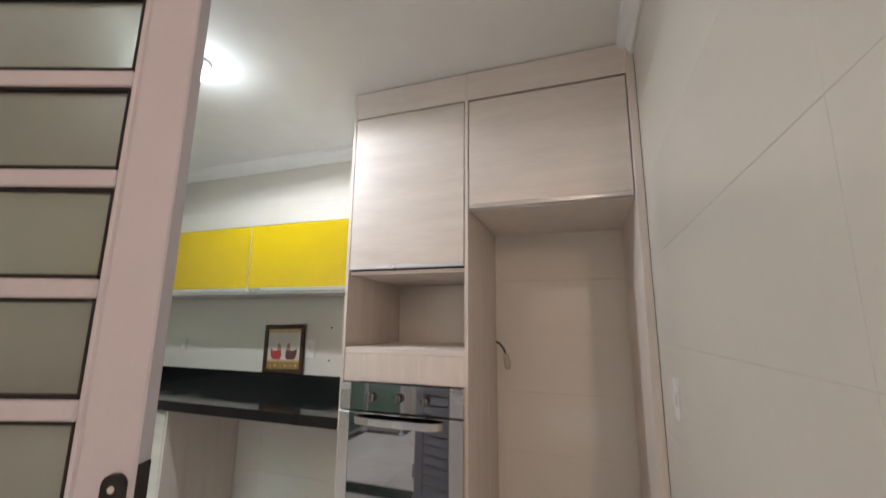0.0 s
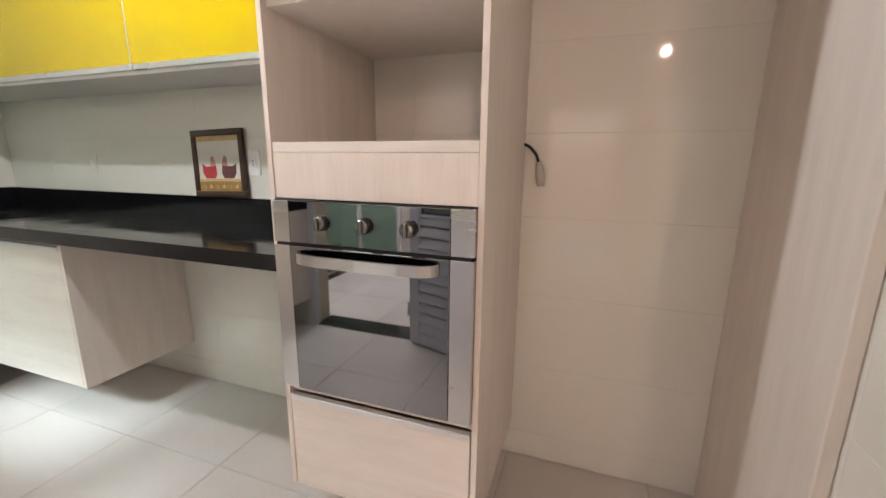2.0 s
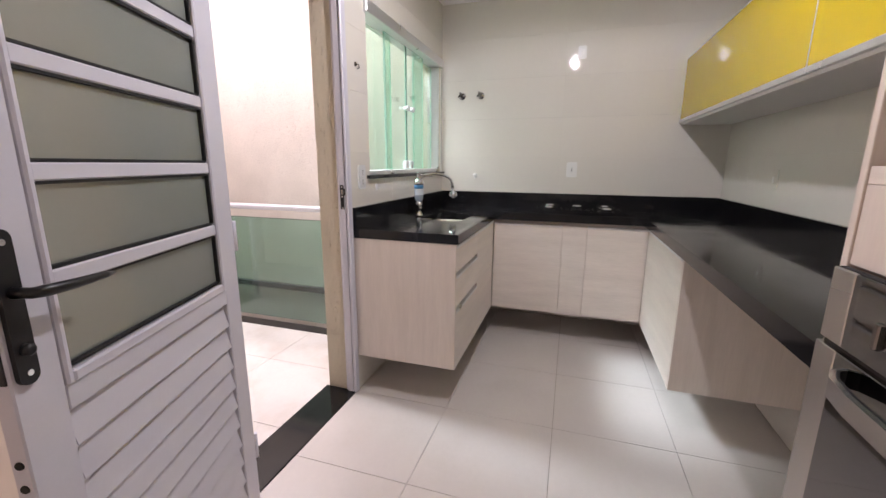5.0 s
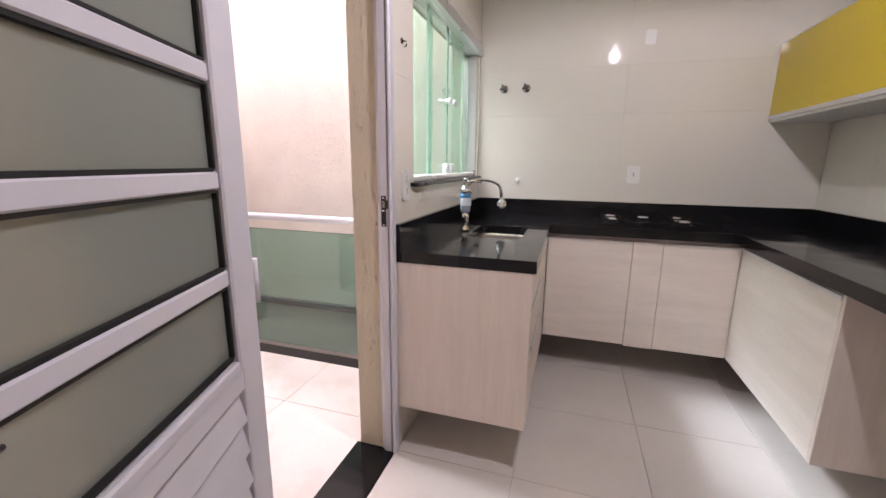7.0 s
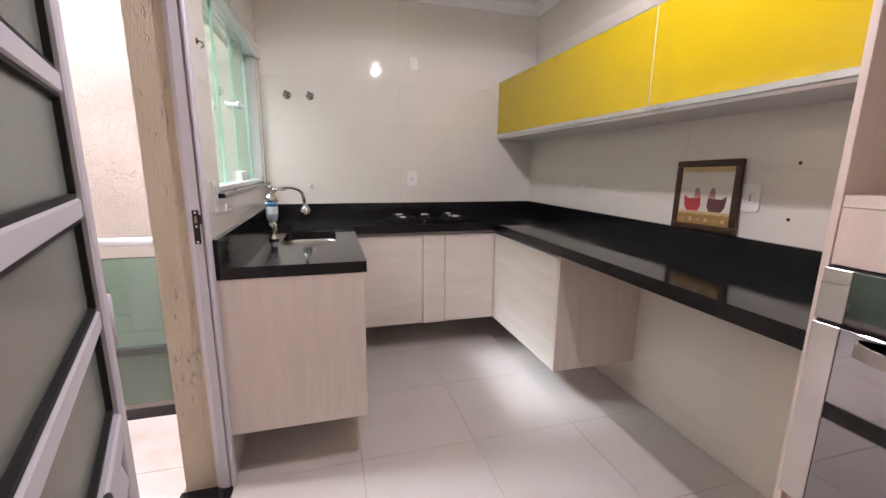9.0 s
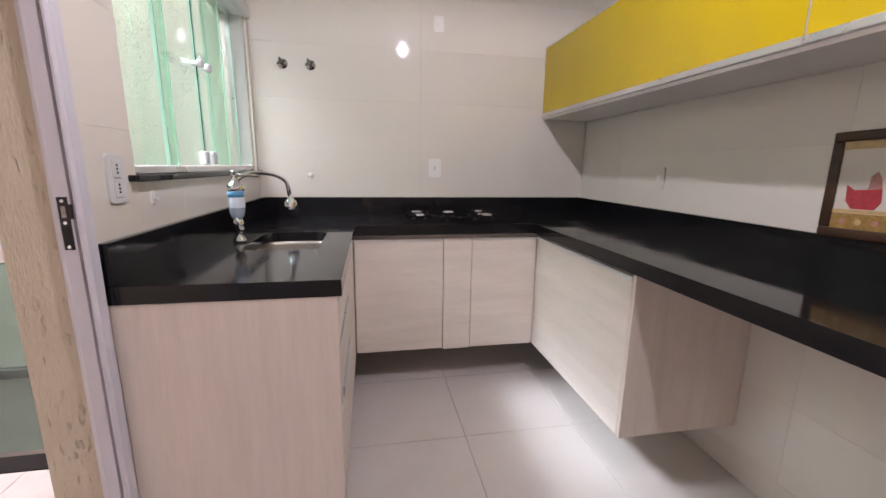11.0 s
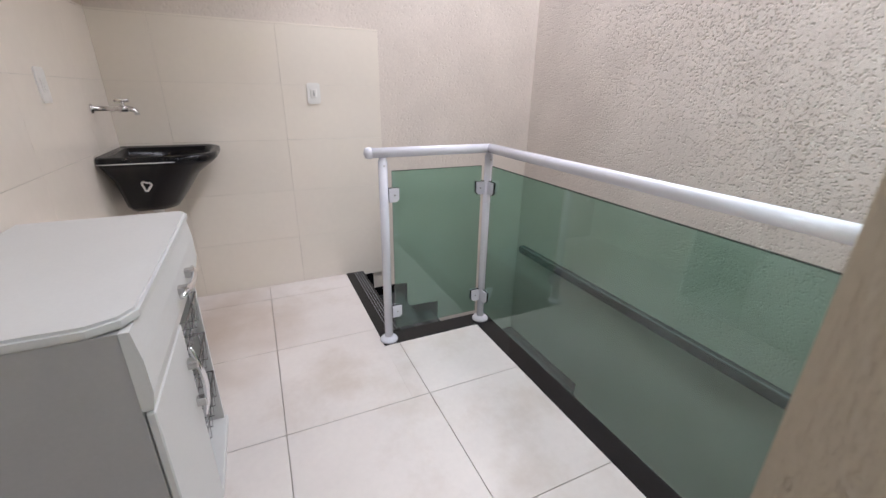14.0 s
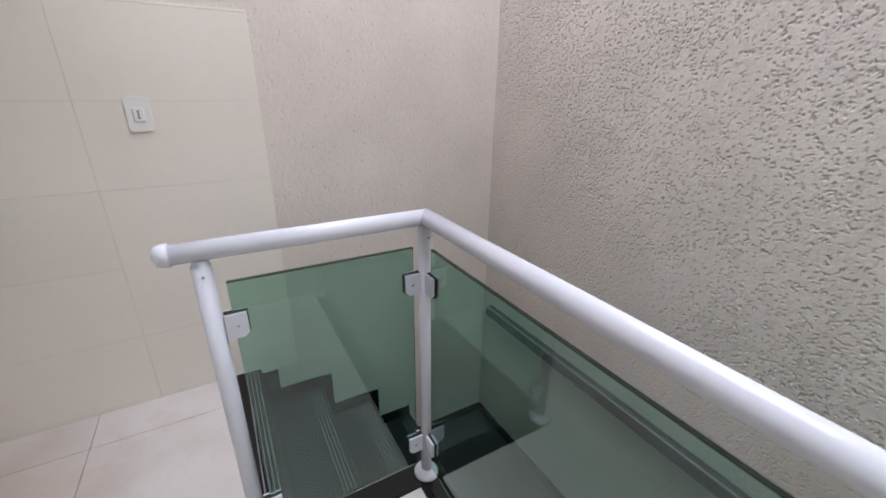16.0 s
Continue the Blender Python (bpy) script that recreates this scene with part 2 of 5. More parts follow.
M_RAIL = surface("white_rail_paint", (0.72, 0.725, 0.79), rough=0.13, vary=0.03)
M_CABW = surface("white_laminate", (0.64, 0.65, 0.64), rough=0.35, vary=0.04, bump=0.04)
M_CABG = surface("grey_laminate", (0.40, 0.40, 0.40), rough=0.45, vary=0.05)
M_WIRE = surface("wire_steel", (0.36, 0.36, 0.37), rough=0.25, metal=1.0)
M_GREEN = surface("green_tempered_glass", (0.40, 0.63, 0.545), rough=0.0, vary=0.0, trans=1.0, rough_vary=0.0, ior=1.62)
M_WINGLASS = surface("pale_green_glass", (0.60, 0.86, 0.74), rough=0.0, vary=0.0, trans=1.0, rough_vary=0.0, ior=1.45)
M_FROST = surface("frosted_glass", (0.46, 0.50, 0.45), rough=0.24, vary=0.02, rough_vary=0.02, trans=0.6, ior=1.45)
M_GLASSEDGE = surface("glass_edge", (0.03, 0.06, 0.045), rough=0.2)
M_PANE_EDGE = surface("pane_edge", (0.34, 0.60, 0.47), rough=0.25)
M_STEP = surface("honed_granite", (0.014, 0.017, 0.019), rough=0.30, spec=0.42, vary=0.02, scale=3, fine=20, rough_vary=0.02)
M_RUBBER = surface("black_rubber", (0.012, 0.012, 0.012), rough=0.7)
M_FRAMEWOOD = surface("dark_brown_frame", (0.055, 0.028, 0.015), rough=0.35, vary=0.3, stretch=(1, 1, 6))
M_CANVAS = surface("print_paper", (0.66, 0.63, 0.56), rough=0.6, vary=0.06)
M_RED = surface("print_red", (0.42, 0.045, 0.05), rough=0.6, vary=0.3, scale=40)
M_PLUM = surface("print_plum", (0.12, 0.045, 0.045), rough=0.6, vary=0.4, scale=40)
M_GOLD = surface("print_gold", (0.33, 0.20, 0.055), rough=0.6, vary=0.4, scale=50)
M_TAN = surface("print_tan", (0.55, 0.40, 0.20), rough=0.6, vary=0.15, scale=30)
M_PINK = surface("print_rose", (0.45, 0.22, 0.18), rough=0.6, vary=0.3, scale=40)
M_LIGHTLINE = surface("grip_strip", (0.20, 0.20, 0.20), rough=0.6)
M_BLUE = surface("blue_label", (0.06, 0.24, 0.42), rough=0.4)
M_LABEL = surface("pale_label", (0.62, 0.68, 0.72), rough=0.4)
M_FILTER = surface("smoky_filter_plastic", (0.30, 0.36, 0.42), rough=0.12, vary=0.08)
M_HOSE = surface("grey_hose", (0.62, 0.60, 0.55), rough=0.5)
M_CORD = surface("cable_sleeve", (0.50, 0.46, 0.40), rough=0.5)
M_BRASS = surface("brass", (0.50, 0.36, 0.16), rough=0.35, metal=1.0)
M_BULB = glow("lit_bulb", (0.93, 0.98, 1.0), 28)
M_BULB_HALL = glow("lit_hall_bulb", (1.0, 0.82, 0.70), 2)


# ==== builders ====
def bx(bm, x0, x1, y0, y1, z0, z1, b=0.0, seg=1):
    """A box, its edges rounded by b."""
    t = bmesh.new()
    bmesh.ops.create_cube(t, size=1.0)
    for v in t.verts:
        v.co = Vector(((x0 + x1) / 2 + v.co.x * (x1 - x0), (y0 + y1) / 2 + v.co.y * (y1 - y0), (z0 + z1) / 2 + v.co.z * (z1 - z0)))
    if b:
        bmesh.ops.bevel(t, geom=t.edges[:], offset=b, segments=seg, affect="EDGES", profile=0.5)
        if seg > 1:
            for f in t.faces:
                f.smooth = True
    me = bpy.data.meshes.new("tmp")
    t.to_mesh(me)
    t.free()
    bm.from_mesh(me)
    bpy.data.meshes.remove(me)


def sweep(bm, pts, r, seg=12, caps=True, squash=1.0):
    """A tube along pts; r is one radius or one for each point."""
    pts = [Vector(p) for p in pts]
    rs = r if isinstance(r, (list, tuple)) else [r] * len(pts)
    rings, up = [], None
    for i, p in enumerate(pts):
        d = (pts[min(i + 1, len(pts) - 1)] - pts[max(i - 1, 0)]).normalized()
        if up is None:
            up = Vector((0, 0, 1)) if abs(d.z) < 0.9 else Vector((1, 0, 0))
        side = d.cross(up).normalized()
        up = side.cross(d).normalized()
        rings.append([bm.verts.new(p + rs[i] * (math.cos(2 * math.pi * k / seg) * side + squash * math.sin(2 * math.pi * k / seg) * up)) for k in range(seg)])
    for a, b in zip(rings, rings[1:]):
        for k in range(seg):
            f = bm.faces.new((a[k], a[(k + 1) % seg], b[(k + 1) % seg], b[k]))
            f.smooth = True
    if caps:
        bm.faces.new(rings[0])
        bm.faces.new(list(reversed(rings[-1])))
    bmesh.ops.recalc_face_normals(bm, faces=bm.faces[:])


def lathe(bm, profile, at=(0, 0, 0), axis="z", seg=24):
    """A turned shape: profile rows of (radius, height) along the axis."""
    at = Vector(at)
    rings = []
    for r, h in profile:
        ring = []
        for k in range(seg):
            c, s = r * math.cos(2 * math.pi * k / seg), r * math.sin(2 * math.pi * k / seg)
            o = {"z": (c, s, h), "y": (c, h, s), "x": (h, c, s)}[axis]
            ring.append(bm.verts.new(at + Vector(o)))
        rings.append(ring)
    for a, b in zip(rings, rings[1:]):
        for k in range(seg):
            f = bm.faces.new((a[k], a[(k + 1) % seg], b[(k + 1) % seg], b[k]))
            f.smooth = True
    bm.faces.new(rings[0])
    bm.faces.new(list(reversed(rings[-1])))
    bmesh.ops.recalc_face_normals(bm, faces=bm.faces[:])


def prism(bm, outline, axis, a, b):
    """An outline in the plane across the axis, drawn out from a to b."""
    def at(u, v, w):
        return {"x": (w, u, v), "y": (u, w, v), "z": (u, v, w)}[axis]
    lo = [bm.verts.new(at(u, v, a)) for u, v in outline]
    hi = [bm.verts.new(at(u, v, b)) for u, v in outline]
    n = len(outline)
    bm.faces.new(lo)
    bm.faces.new(list(reversed(hi)))
    for k in range(n):
        bm.faces.new((lo[k], lo[(k + 1) % n], hi[(k + 1) % n], hi[k]))
    bmesh.ops.recalc_face_normals(bm, faces=bm.faces[:])


def round_rect(u0, u1, v0, v1, r, n=5):
    out = []
    for cu, cv, a0 in ((u1 - r, v1 - r, 0), (u0 + r, v1 - r, 90), (u0 + r, v0 + r, 180), (u1 - r, v0 + r, 270)):
        for k in range(n + 1):
            a = radians(a0 + 90 * k / n)
            out.append((cu + r * math.cos(a), cv + r * math.sin(a)))
    return out


def linked(name, bm, material):
    me = bpy.data.meshes.new(name)
    bm.to_mesh(me)
    bm.free()
    me.materials.append(material)
    return new(name, me)


def part(name, bm, material, parent, label=""):
    ob = linked(name, bm, material)
    ob.parent = parent
    return tagged(ob, label)


def boxes(*rows, b=0.0, seg=1):
    bm = bmesh.new()
    for r in rows:
        bx(bm, *r, b=b, seg=seg)
    return bm


def thing(name, at, label, category, group="", kind="", turn=0):
    ob = new(name)
    ob.empty_display_size = 0.1
    ob.matrix_world = pose(*at, 0, 0, turn)
    return tagged(ob, label, category, group, kind)


def setting(name, bm, material, label, category="wall"):
    return tagged(linked(name, bm, material), label, category, kind="structure")

# ==== setting ====
TOP = 2.64
wall_north = setting("wall_north", boxes((-0.15, 4.15, 2.163, 2.31, -0.2, 2.8)), M_GROUT, "cream tiled kitchen wall behind the worktop")
wall_west = setting("wall_west", boxes((-0.15, -0.008, -0.181, 2.163, -0.2, 2.8)), M_GROUT, "cream tiled kitchen wall behind the hob")
wall_east = setting("wall_east", boxes((4.008, 4.15, 0.10, 2.163, -0.2, 2.8)), M_GROUT, "cream tiled wall beside the fridge alcove")
wall_hall_north = setting("wall_hall_north", boxes((4.15, 5.35, 0.10, 0.24, -0.2, 2.8)), M_PAINT, "painted hall wall round the corner of the kitchen")
wall_hall_east = setting("wall_hall_east", boxes((5.2, 5.35, -3.35, 0.10, -0.2, 2.8)), M_PAINT, "painted hall wall across from the kitchen")
M_PIER = textured_plaster("beige_pier_plaster", (0.62, 0.55, 0.43), 0.006, 62.0, 0.40, (1, 1, 0.3))
wall_south = setting("wall_south", boxes(
    (-0.008, 0.04, -0.181, -0.008, -0.2, 2.8), (0.04, 1.345, -0.181, -0.008, -0.2, 1.205), (0.04, 1.345, -0.181, -0.008, 2.115, 2.8),
    (1.345, 1.585, -0.181, -0.008, -0.2, 2.8), (1.585, 2.425, -0.181, -0.008, 2.13, 2.8), (2.425, 2.71, -0.181, -0.008, -0.2, 2.8),
    (1.585, 2.425, -0.181, -0.008, -0.2, -0.012), (-0.15, 2.71, -0.181, -0.008, 2.8, 3.6)), M_PIER, "beige plastered wall with the window and the door opening")
wall_hall_west = setting("wall_hall_west", boxes((2.598, 2.71, -3.35, -0.181, -0.2, 2.8)), M_PAINT, "painted hall wall backing the laundry balcony")
# Out-of-view wall; its gap is added to hold the warm fill lamp.
wall_hall_south = setting("wall_hall_south", boxes((2.71, 2.85, -3.35, -3.2, -0.2, 2.8), (3.87, 5.2, -3.35, -3.2, -0.2, 2.8), (2.85, 3.87, -3.35, -3.2, 2.08, 2.8), (2.85, 3.87, -3.35, -3.2, -0.2, -0.008)), M_PAINT, "painted unseen hall end wall with an added gap for the fill lamp")
floor = setting("floor", boxes((-0.15, 4.15, 0.0, 2.31, -0.2, -0.008), (2.71, 5.35, -3.35, 0.0, -0.2, -0.008), (4.15, 5.35, 0.0, 0.24, -0.2, -0.008)), M_GROUT_F, "beige porcelain tiled kitchen floor", "floor")
ceiling = setting("ceiling", boxes((-0.15, 4.15, -0.181, 2.31, TOP, 2.8), (2.598, 5.35, -3.35, -0.181, TOP, 2.8), (4.15, 5.35, -0.181, 0.24, TOP, 2.8)), M_PAINT, "white painted ceiling", "ceiling")

wall_shaft_west = setting("wall_shaft_west", boxes((-0.15, -0.02, -2.95, -0.181, -2.8, 3.4)), M_ROUGH, "greige pitted plaster wall of the light well")
wall_shaft_south = setting("wall_shaft_south", boxes((-0.15, 2.71, -2.95, -2.755, -2.8, 3.4)), M_ROUGH, "greige pitted plaster wall above the stairs")
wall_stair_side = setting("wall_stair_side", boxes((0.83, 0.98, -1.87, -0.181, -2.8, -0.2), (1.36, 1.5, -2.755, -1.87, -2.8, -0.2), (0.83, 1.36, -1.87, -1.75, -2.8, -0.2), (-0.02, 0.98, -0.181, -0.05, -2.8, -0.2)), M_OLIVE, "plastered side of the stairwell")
balcony_floor = setting("balcony_floor", boxes((0.93, 2.598, -1.775, -0.181, -0.2, -0.028), (1.47, 2.598, -2.755, -1.775, -0.2, -0.028)), M_GROUT_B, "pale tiled laundry balcony floor", "floor")
shaft_floor = setting("shaft_floor", boxes((-0.15, 2.71, -2.95, -0.05, -2.9, -2.8)), M_GROUT, "floor at the foot of the stairs", "floor")
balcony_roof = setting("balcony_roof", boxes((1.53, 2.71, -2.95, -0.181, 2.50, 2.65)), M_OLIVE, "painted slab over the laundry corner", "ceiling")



def pitted_face(name, parent, axis, plane, u0, u1, v0, v1, step, seed, spacing, depth, clear=None):
    """A trowelled plaster face with real pits, dented back from the plane; clear is a corner left free for tiles."""
    rng = np.random.default_rng(seed)
    nu, nv = int((u1 - u0) / step) + 1, int((v1 - v0) / step) + 1

    def soft(cell):
        """Smooth random hills, one every so many metres."""
        a = rng.random((int((u1 - u0) / cell) + 3, int((v1 - v0) / cell) + 3))
        x, y = np.arange(nu) * step / cell, np.arange(nv) * step / cell
        i, j = x.astype(int), y.astype(int)
        fx, fy = (x - i)[:, None], (y - j)[None, :]
        fx, fy = fx * fx * (3 - 2 * fx), fy * fy * (3 - 2 * fy)
        return (a[i][:, j] * (1 - fx) + a[i + 1][:, j] * fx) * (1 - fy) + (a[i][:, j + 1] * (1 - fx) + a[i + 1][:, j + 1] * fx) * fy

    crowd = 0.5 * soft(0.35) + 0.5 * soft(0.11)
    h = 0.0010 * soft(0.16) + 0.0004 * soft(0.03) + 0.0006 * soft(0.0075)
    n = int((u1 - u0) * (v1 - v0) / spacing ** 2)
    cu, cv = rng.random(n) * (nu - 1), rng.random(n) * (nv - 1)
    keep = rng.random(n) < np.clip(1.5 * (crowd[cu.astype(int), cv.astype(int)] - 0.10), 0.2, 1)
    cu, cv = cu[keep], cv[keep]
    n = len(cu)
    turn = rng.normal(0.0, 0.9, n)
    length, width = rng.uniform(0.0021, 0.0038, n) / step, rng.uniform(0.0017, 0.0027, n) / step
    deep = rng.uniform(0.4, 1.0, n) * depth
    dent, rim = np.zeros((nu, nv)), np.zeros((nu, nv))
    reach = int(0.011 / step) + 1
    for di in range(-reach, reach + 1):
        for dj in range(-reach, reach + 1):
            i, j = np.rint(cu).astype(int) + di, np.rint(cv).astype(int) + dj
            ok = (i >= 0) & (i < nu) & (j >= 0) & (j < nv)
            x, y = i - cu, j - cv
            a = (x * np.cos(turn) + y * np.sin(turn)) / length
            b = (-x * np.sin(turn) + y * np.cos(turn)) / width
            r2 = a * a + b * b + 0.35 * np.sin(3.1 * a + 5 * deep * 1000)
            np.maximum.at(dent, (i[ok], j[ok]), (deep * np.clip(1.7 * (1.25 - r2), 0, 1))[ok])
            np.maximum.at(rim, (i[ok], j[ok]), (0.0007 * np.exp(-2.5 * (r2 - 1.9) ** 2))[ok])
    h = h + rim * (dent == 0) - dent
    uu, vv = np.meshgrid(u0 + np.arange(nu) * step, v0 + np.arange(nv) * step, indexing="ij")
    cols = {"x": (plane + h, uu, vv), "y": (uu, plane + h, vv)}[axis]
    co = np.stack([c.ravel() for c in cols], axis=1)
    idx = np.arange(nu * nv).reshape(nu, nv)
    quads = np.stack([idx[:-1, :-1], idx[1:, :-1], idx[1:, 1:], idx[:-1, 1:]], axis=-1)
    if axis == "y":
        quads = quads[..., ::-1]
    if clear:
        free = (uu[:-1, :-1] > clear[0]) & (vv[1:, 1:] < clear[1]) & (vv[:-1, :-1] > clear[2])
        quads = quads[~free]
    quads = quads.reshape(-1, 4)
    me = bpy.data.meshes.new(name)
    me.vertices.add(len(co))
    me.vertices.foreach_set("co", co.astype(np.float32).ravel())
    me.loops.add(quads.size)
    me.loops.foreach_set("vertex_index", quads.ravel().astype(np.int32))
    me.polygons.add(len(quads))
    me.polygons.foreach_set("loop_start", np.arange(0, quads.size, 4, dtype=np.int32))
    me.update(calc_edges=True)
    me.polygons.foreach_set("use_smooth", np.ones(len(quads), dtype=bool))
    me.materials.append(M_ROUGH_FACE)
    ob = new(name, me)
    ob.parent = parent
    return ob


pitted_face("plaster_face", wall_shaft_west, "x", -0.012, -2.754, -0.182, -0.03, 2.40, 0.0030, 4, 0.0113, 0.0058)
pitted_face("plaster_face", wall_shaft_south, "y", -2.747, -0.012, 2.597, -1.20, 2.40, 0.0042, 9, 0.0165, 0.0048, clear=(1.178, 1.550, -0.046))

# stair edge trim in black stone, with the threshold and the window ledge
trim = setting("trim", boxes((0.82, 0.93, -1.775, -0.181, -0.09, -0.016), (0.82, 1.47, -1.885, -1.775, -0.09, -0.0155), (1.345, 1.47, -2.752, -1.885, -0.09, -0.016), b=0.003),
               M_GRANITE, "black granite edging round the stairwell", "trim")
for k in range(4):
    part("grip_strip", boxes((1.362 + 0.016 * k, 1.366 + 0.016 * k, -2.74, -1.90, -0.0165, -0.0145)), M_LIGHTLINE, trim, "pale grip line cut in the granite")
threshold = setting("threshold", boxes((1.585, 2.425, -0.20, -0.002, -0.03, 0.003), b=0.002), M_GRANITE, "black granite door threshold", "threshold")
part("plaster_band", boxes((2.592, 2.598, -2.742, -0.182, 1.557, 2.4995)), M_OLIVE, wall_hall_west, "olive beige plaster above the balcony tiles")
ledge = setting("ledge", boxes((-0.02, 0.035, -2.66, -0.182, -0.035, 0.024), b=0.004), M_STEP, "dark stone ledge along the light well wall", "ledge")

part("ledge_cap", boxes((0.024, 0.034, -2.655, -0.184, 0.0225, 0.0262)), M_LIGHTLINE, ledge, "pale line along the edge")


def crown(name, runs):
    bm = bmesh.new()
    for axis, plane, sgn, a, b in runs:
        prof = [(0, 0), (0.012, 0), (0.018, 0.014), (0.030, 0.040), (0.055, 0.062), (0.062, 0.085), (0, 0.085)]
        if axis == "x":
            prism(bm, [(plane + sgn * u, TOP - 0.0855 + v) for u, v in prof], "x", a, b)
        else:
            prism(bm, [(plane + sgn * u, TOP - 0.0855 + v) for u, v in prof], "y", a, b)
    return setting(name, bm, M_CROWN, "white plaster crown moulding", "trim")


crown("crown_moulding", [("x", 2.154, -1, 0.0, 2.615), ("y", 0.001, 1, 0.0, 2.154), ("x", 0.001, 1, 0.0, 2.71), ("y", 3.999, -1, 0.10, 2.154)])

# ==== window ====
window = setting("window_1", boxes((0.04, 1.345, -0.12, -0.015, 2.075, 2.115), (0.04, 1.345, -0.12, -0.015, 1.226, 1.25), (0.04, 0.052, -0.12, -0.015, 1.25, 2.075), (1.329, 1.345, -0.12, -0.015, 1.25, 2.075), b=0.002),
                 M_ALU, "sliding window of pale green tempered glass", "window")
part("window_track", boxes((0.02, 1.37, -0.012, 0.022, 2.07, 2.135), b=0.004), M_ALU, window, "grey aluminium head track")
part("window_sill", boxes((0.005, 1.385, -0.181, 0.028, 1.206, 1.225), b=0.003), M_GRANITE, window, "dark granite sill")
for x0, x1, y in ((0.064, 0.47, -0.085), (0.37, 0.71, -0.045), (0.69, 1.03, -0.045), (0.88, 1.322, -0.085)):
    pane = part("pane", boxes((x0, x1, y - 0.004, y + 0.004, 1.252, 2.073)), M_WINGLASS, window)
    pane.visible_shadow = False
    for x in (x0, x1):
        part("edge_strip", boxes((x - 0.003, x + 0.003, y - 0.006, y + 0.006, 1.253, 2.072)), M_PANE_EDGE, pane, "green pane edge")
for x in (0.655, 0.745):
    bm = bmesh.new()
    lathe(bm, [(0.010, -0.04), (0.010, -0.02), (0.017, -0.018), (0.017, 0.0)], at=(x, 0.0, 1.665), axis="y", seg=14)
    part("window_knob", bm, M_CABW, window, "round white pull knob")
    part("window_latch", boxes((x - 0.026, x + 0.020, -0.04, -0.014, 1.255, 1.312), b=0.006, seg=2), M_CABW, window, "pale latch block at the foot of the pane")

# ==== door ====
door_frame = setting("door_frame_1", boxes((2.402, 2.425, -0.075, 0.006, 0.004, 2.13), (1.608, 2.402, -0.075, 0.006, 2.106, 2.13), b=0.003),
                     M_LAV, "white painted aluminium door frame", "door frame")
bm = bmesh.new()
prism(bm, [(1.583, -0.063), (1.589, -0.063), (1.600, -0.047), (1.605, -0.043), (1.605, -0.012), (1.595, -0.010), (1.595, -0.005), (1.608, -0.003), (1.610, -0.001),
           (1.610, 0.004), (1.604, 0.010), (1.583, 0.010)], "z", 0.004, 2.118)
part("jamb_profile", bm, M_LAV, door_frame, "ridged lock-side jamb")
part("jamb_flange", boxes((1.568, 1.5825, 0.002, 0.009, 0.0, 2.15), b=0.002), M_LAV, door_frame)
strike = part("strike_plate", boxes((1.6045, 1.6065, -0.039, -0.017, 1.055, 1.180), (1.6045, 1.6065, -0.017, -0.009, 1.128, 1.163), b=0.0007), M_BLACK, door_frame, "black strike plate with a lip and three screws")
part("latch_hole", boxes((1.6060, 1.6072, -0.033, -0.023, 1.132, 1.159)), M_KNOB, strike, "dull latch pocket")
part("bolt_hole", boxes((1.6060, 1.6072, -0.033, -0.022, 1.073, 1.108)), M_DARK, strike)
for z in (1.062, 1.120, 1.171):
    bm = bmesh.new()
    lathe(bm, [(0.0042, 1.6062), (0.0042, 1.6078), (0.002, 1.6082)], at=(0, -0.028, z), axis="x", seg=10)
    part("screw", bm, M_CHROME, strike)

LEAF_TURN = 19.0
door = thing("door_1", (2.405, 0.028, 0.0), "white aluminium door standing open with frosted panes and a louvred foot", "door", kind="structure", turn=LEAF_TURN)
LL, LT = 0.742, 0.016
part("stile", boxes((0.0, 0.085, -LT, LT, 0.012, 2.092), b=0.003), M_LAV, door)
part("stile", boxes((0.655, LL, -LT, LT, 0.012, 2.092), b=0.003), M_LAV, door)
part("bottom_rail", boxes((0.085, 0.655, -LT, LT, 0.012, 0.10), b=0.002), M_LAV, door)
part("middle_rail", boxes((0.085, 0.655, -LT, LT, 0.845, 0.905), b=0.002), M_LAV, door)
part("top_rail", boxes((0.085, 0.655, -LT, LT, 2.03, 2.092), b=0.002), M_LAV, door)
part("glazing_frame", boxes((0.085, 0.105, -LT, LT + 0.006, 0.892, 2.045), (0.640, 0.655, -LT, LT + 0.006, 0.892, 2.045),
                            (0.105, 0.640, -LT, LT + 0.006, 0.892, 0.917), (0.105, 0.640, -LT, LT + 0.006, 2.025, 2.045), b=0.004), M_LAV, door, "raised glazing bead")
for k in range(6):
    z = 0.925 + 0.184 * k
    pane = part("pane", boxes((0.106, 0.639, -0.003, 0.003, z - 0.006, z + 0.152)), M_FROST, door, "grey green frosted pane")
    part("gasket", boxes((0.105, 0.111, -0.012, 0.012, z, z + 0.146), (0.634, 0.640, -0.012, 0.012, z, z + 0.146), (0.111, 0.634, -0.012, 0.012, z - 0.004, z + 0.003), (0.111, 0.634, -0.012, 0.012, z + 0.143, z + 0.149)), M_RUBBER, pane, "black rubber gasket")
    if k < 5:
        part("glazing_bar", boxes((0.105, 0.640, -LT, LT, z + 0.149, z + 0.180), b=0.003), M_LAV, door)
for k in range(10):
    z = 0.105 + 0.074 * k
    bm = bmesh.new()
    prism(bm, [(0.015, z), (0.013, z - 0.003), (-0.006, z + 0.078), (-0.003, z + 0.080)], "x", 0.087, 0.653)
    part("louvre_slat", bm, M_LAV, door)
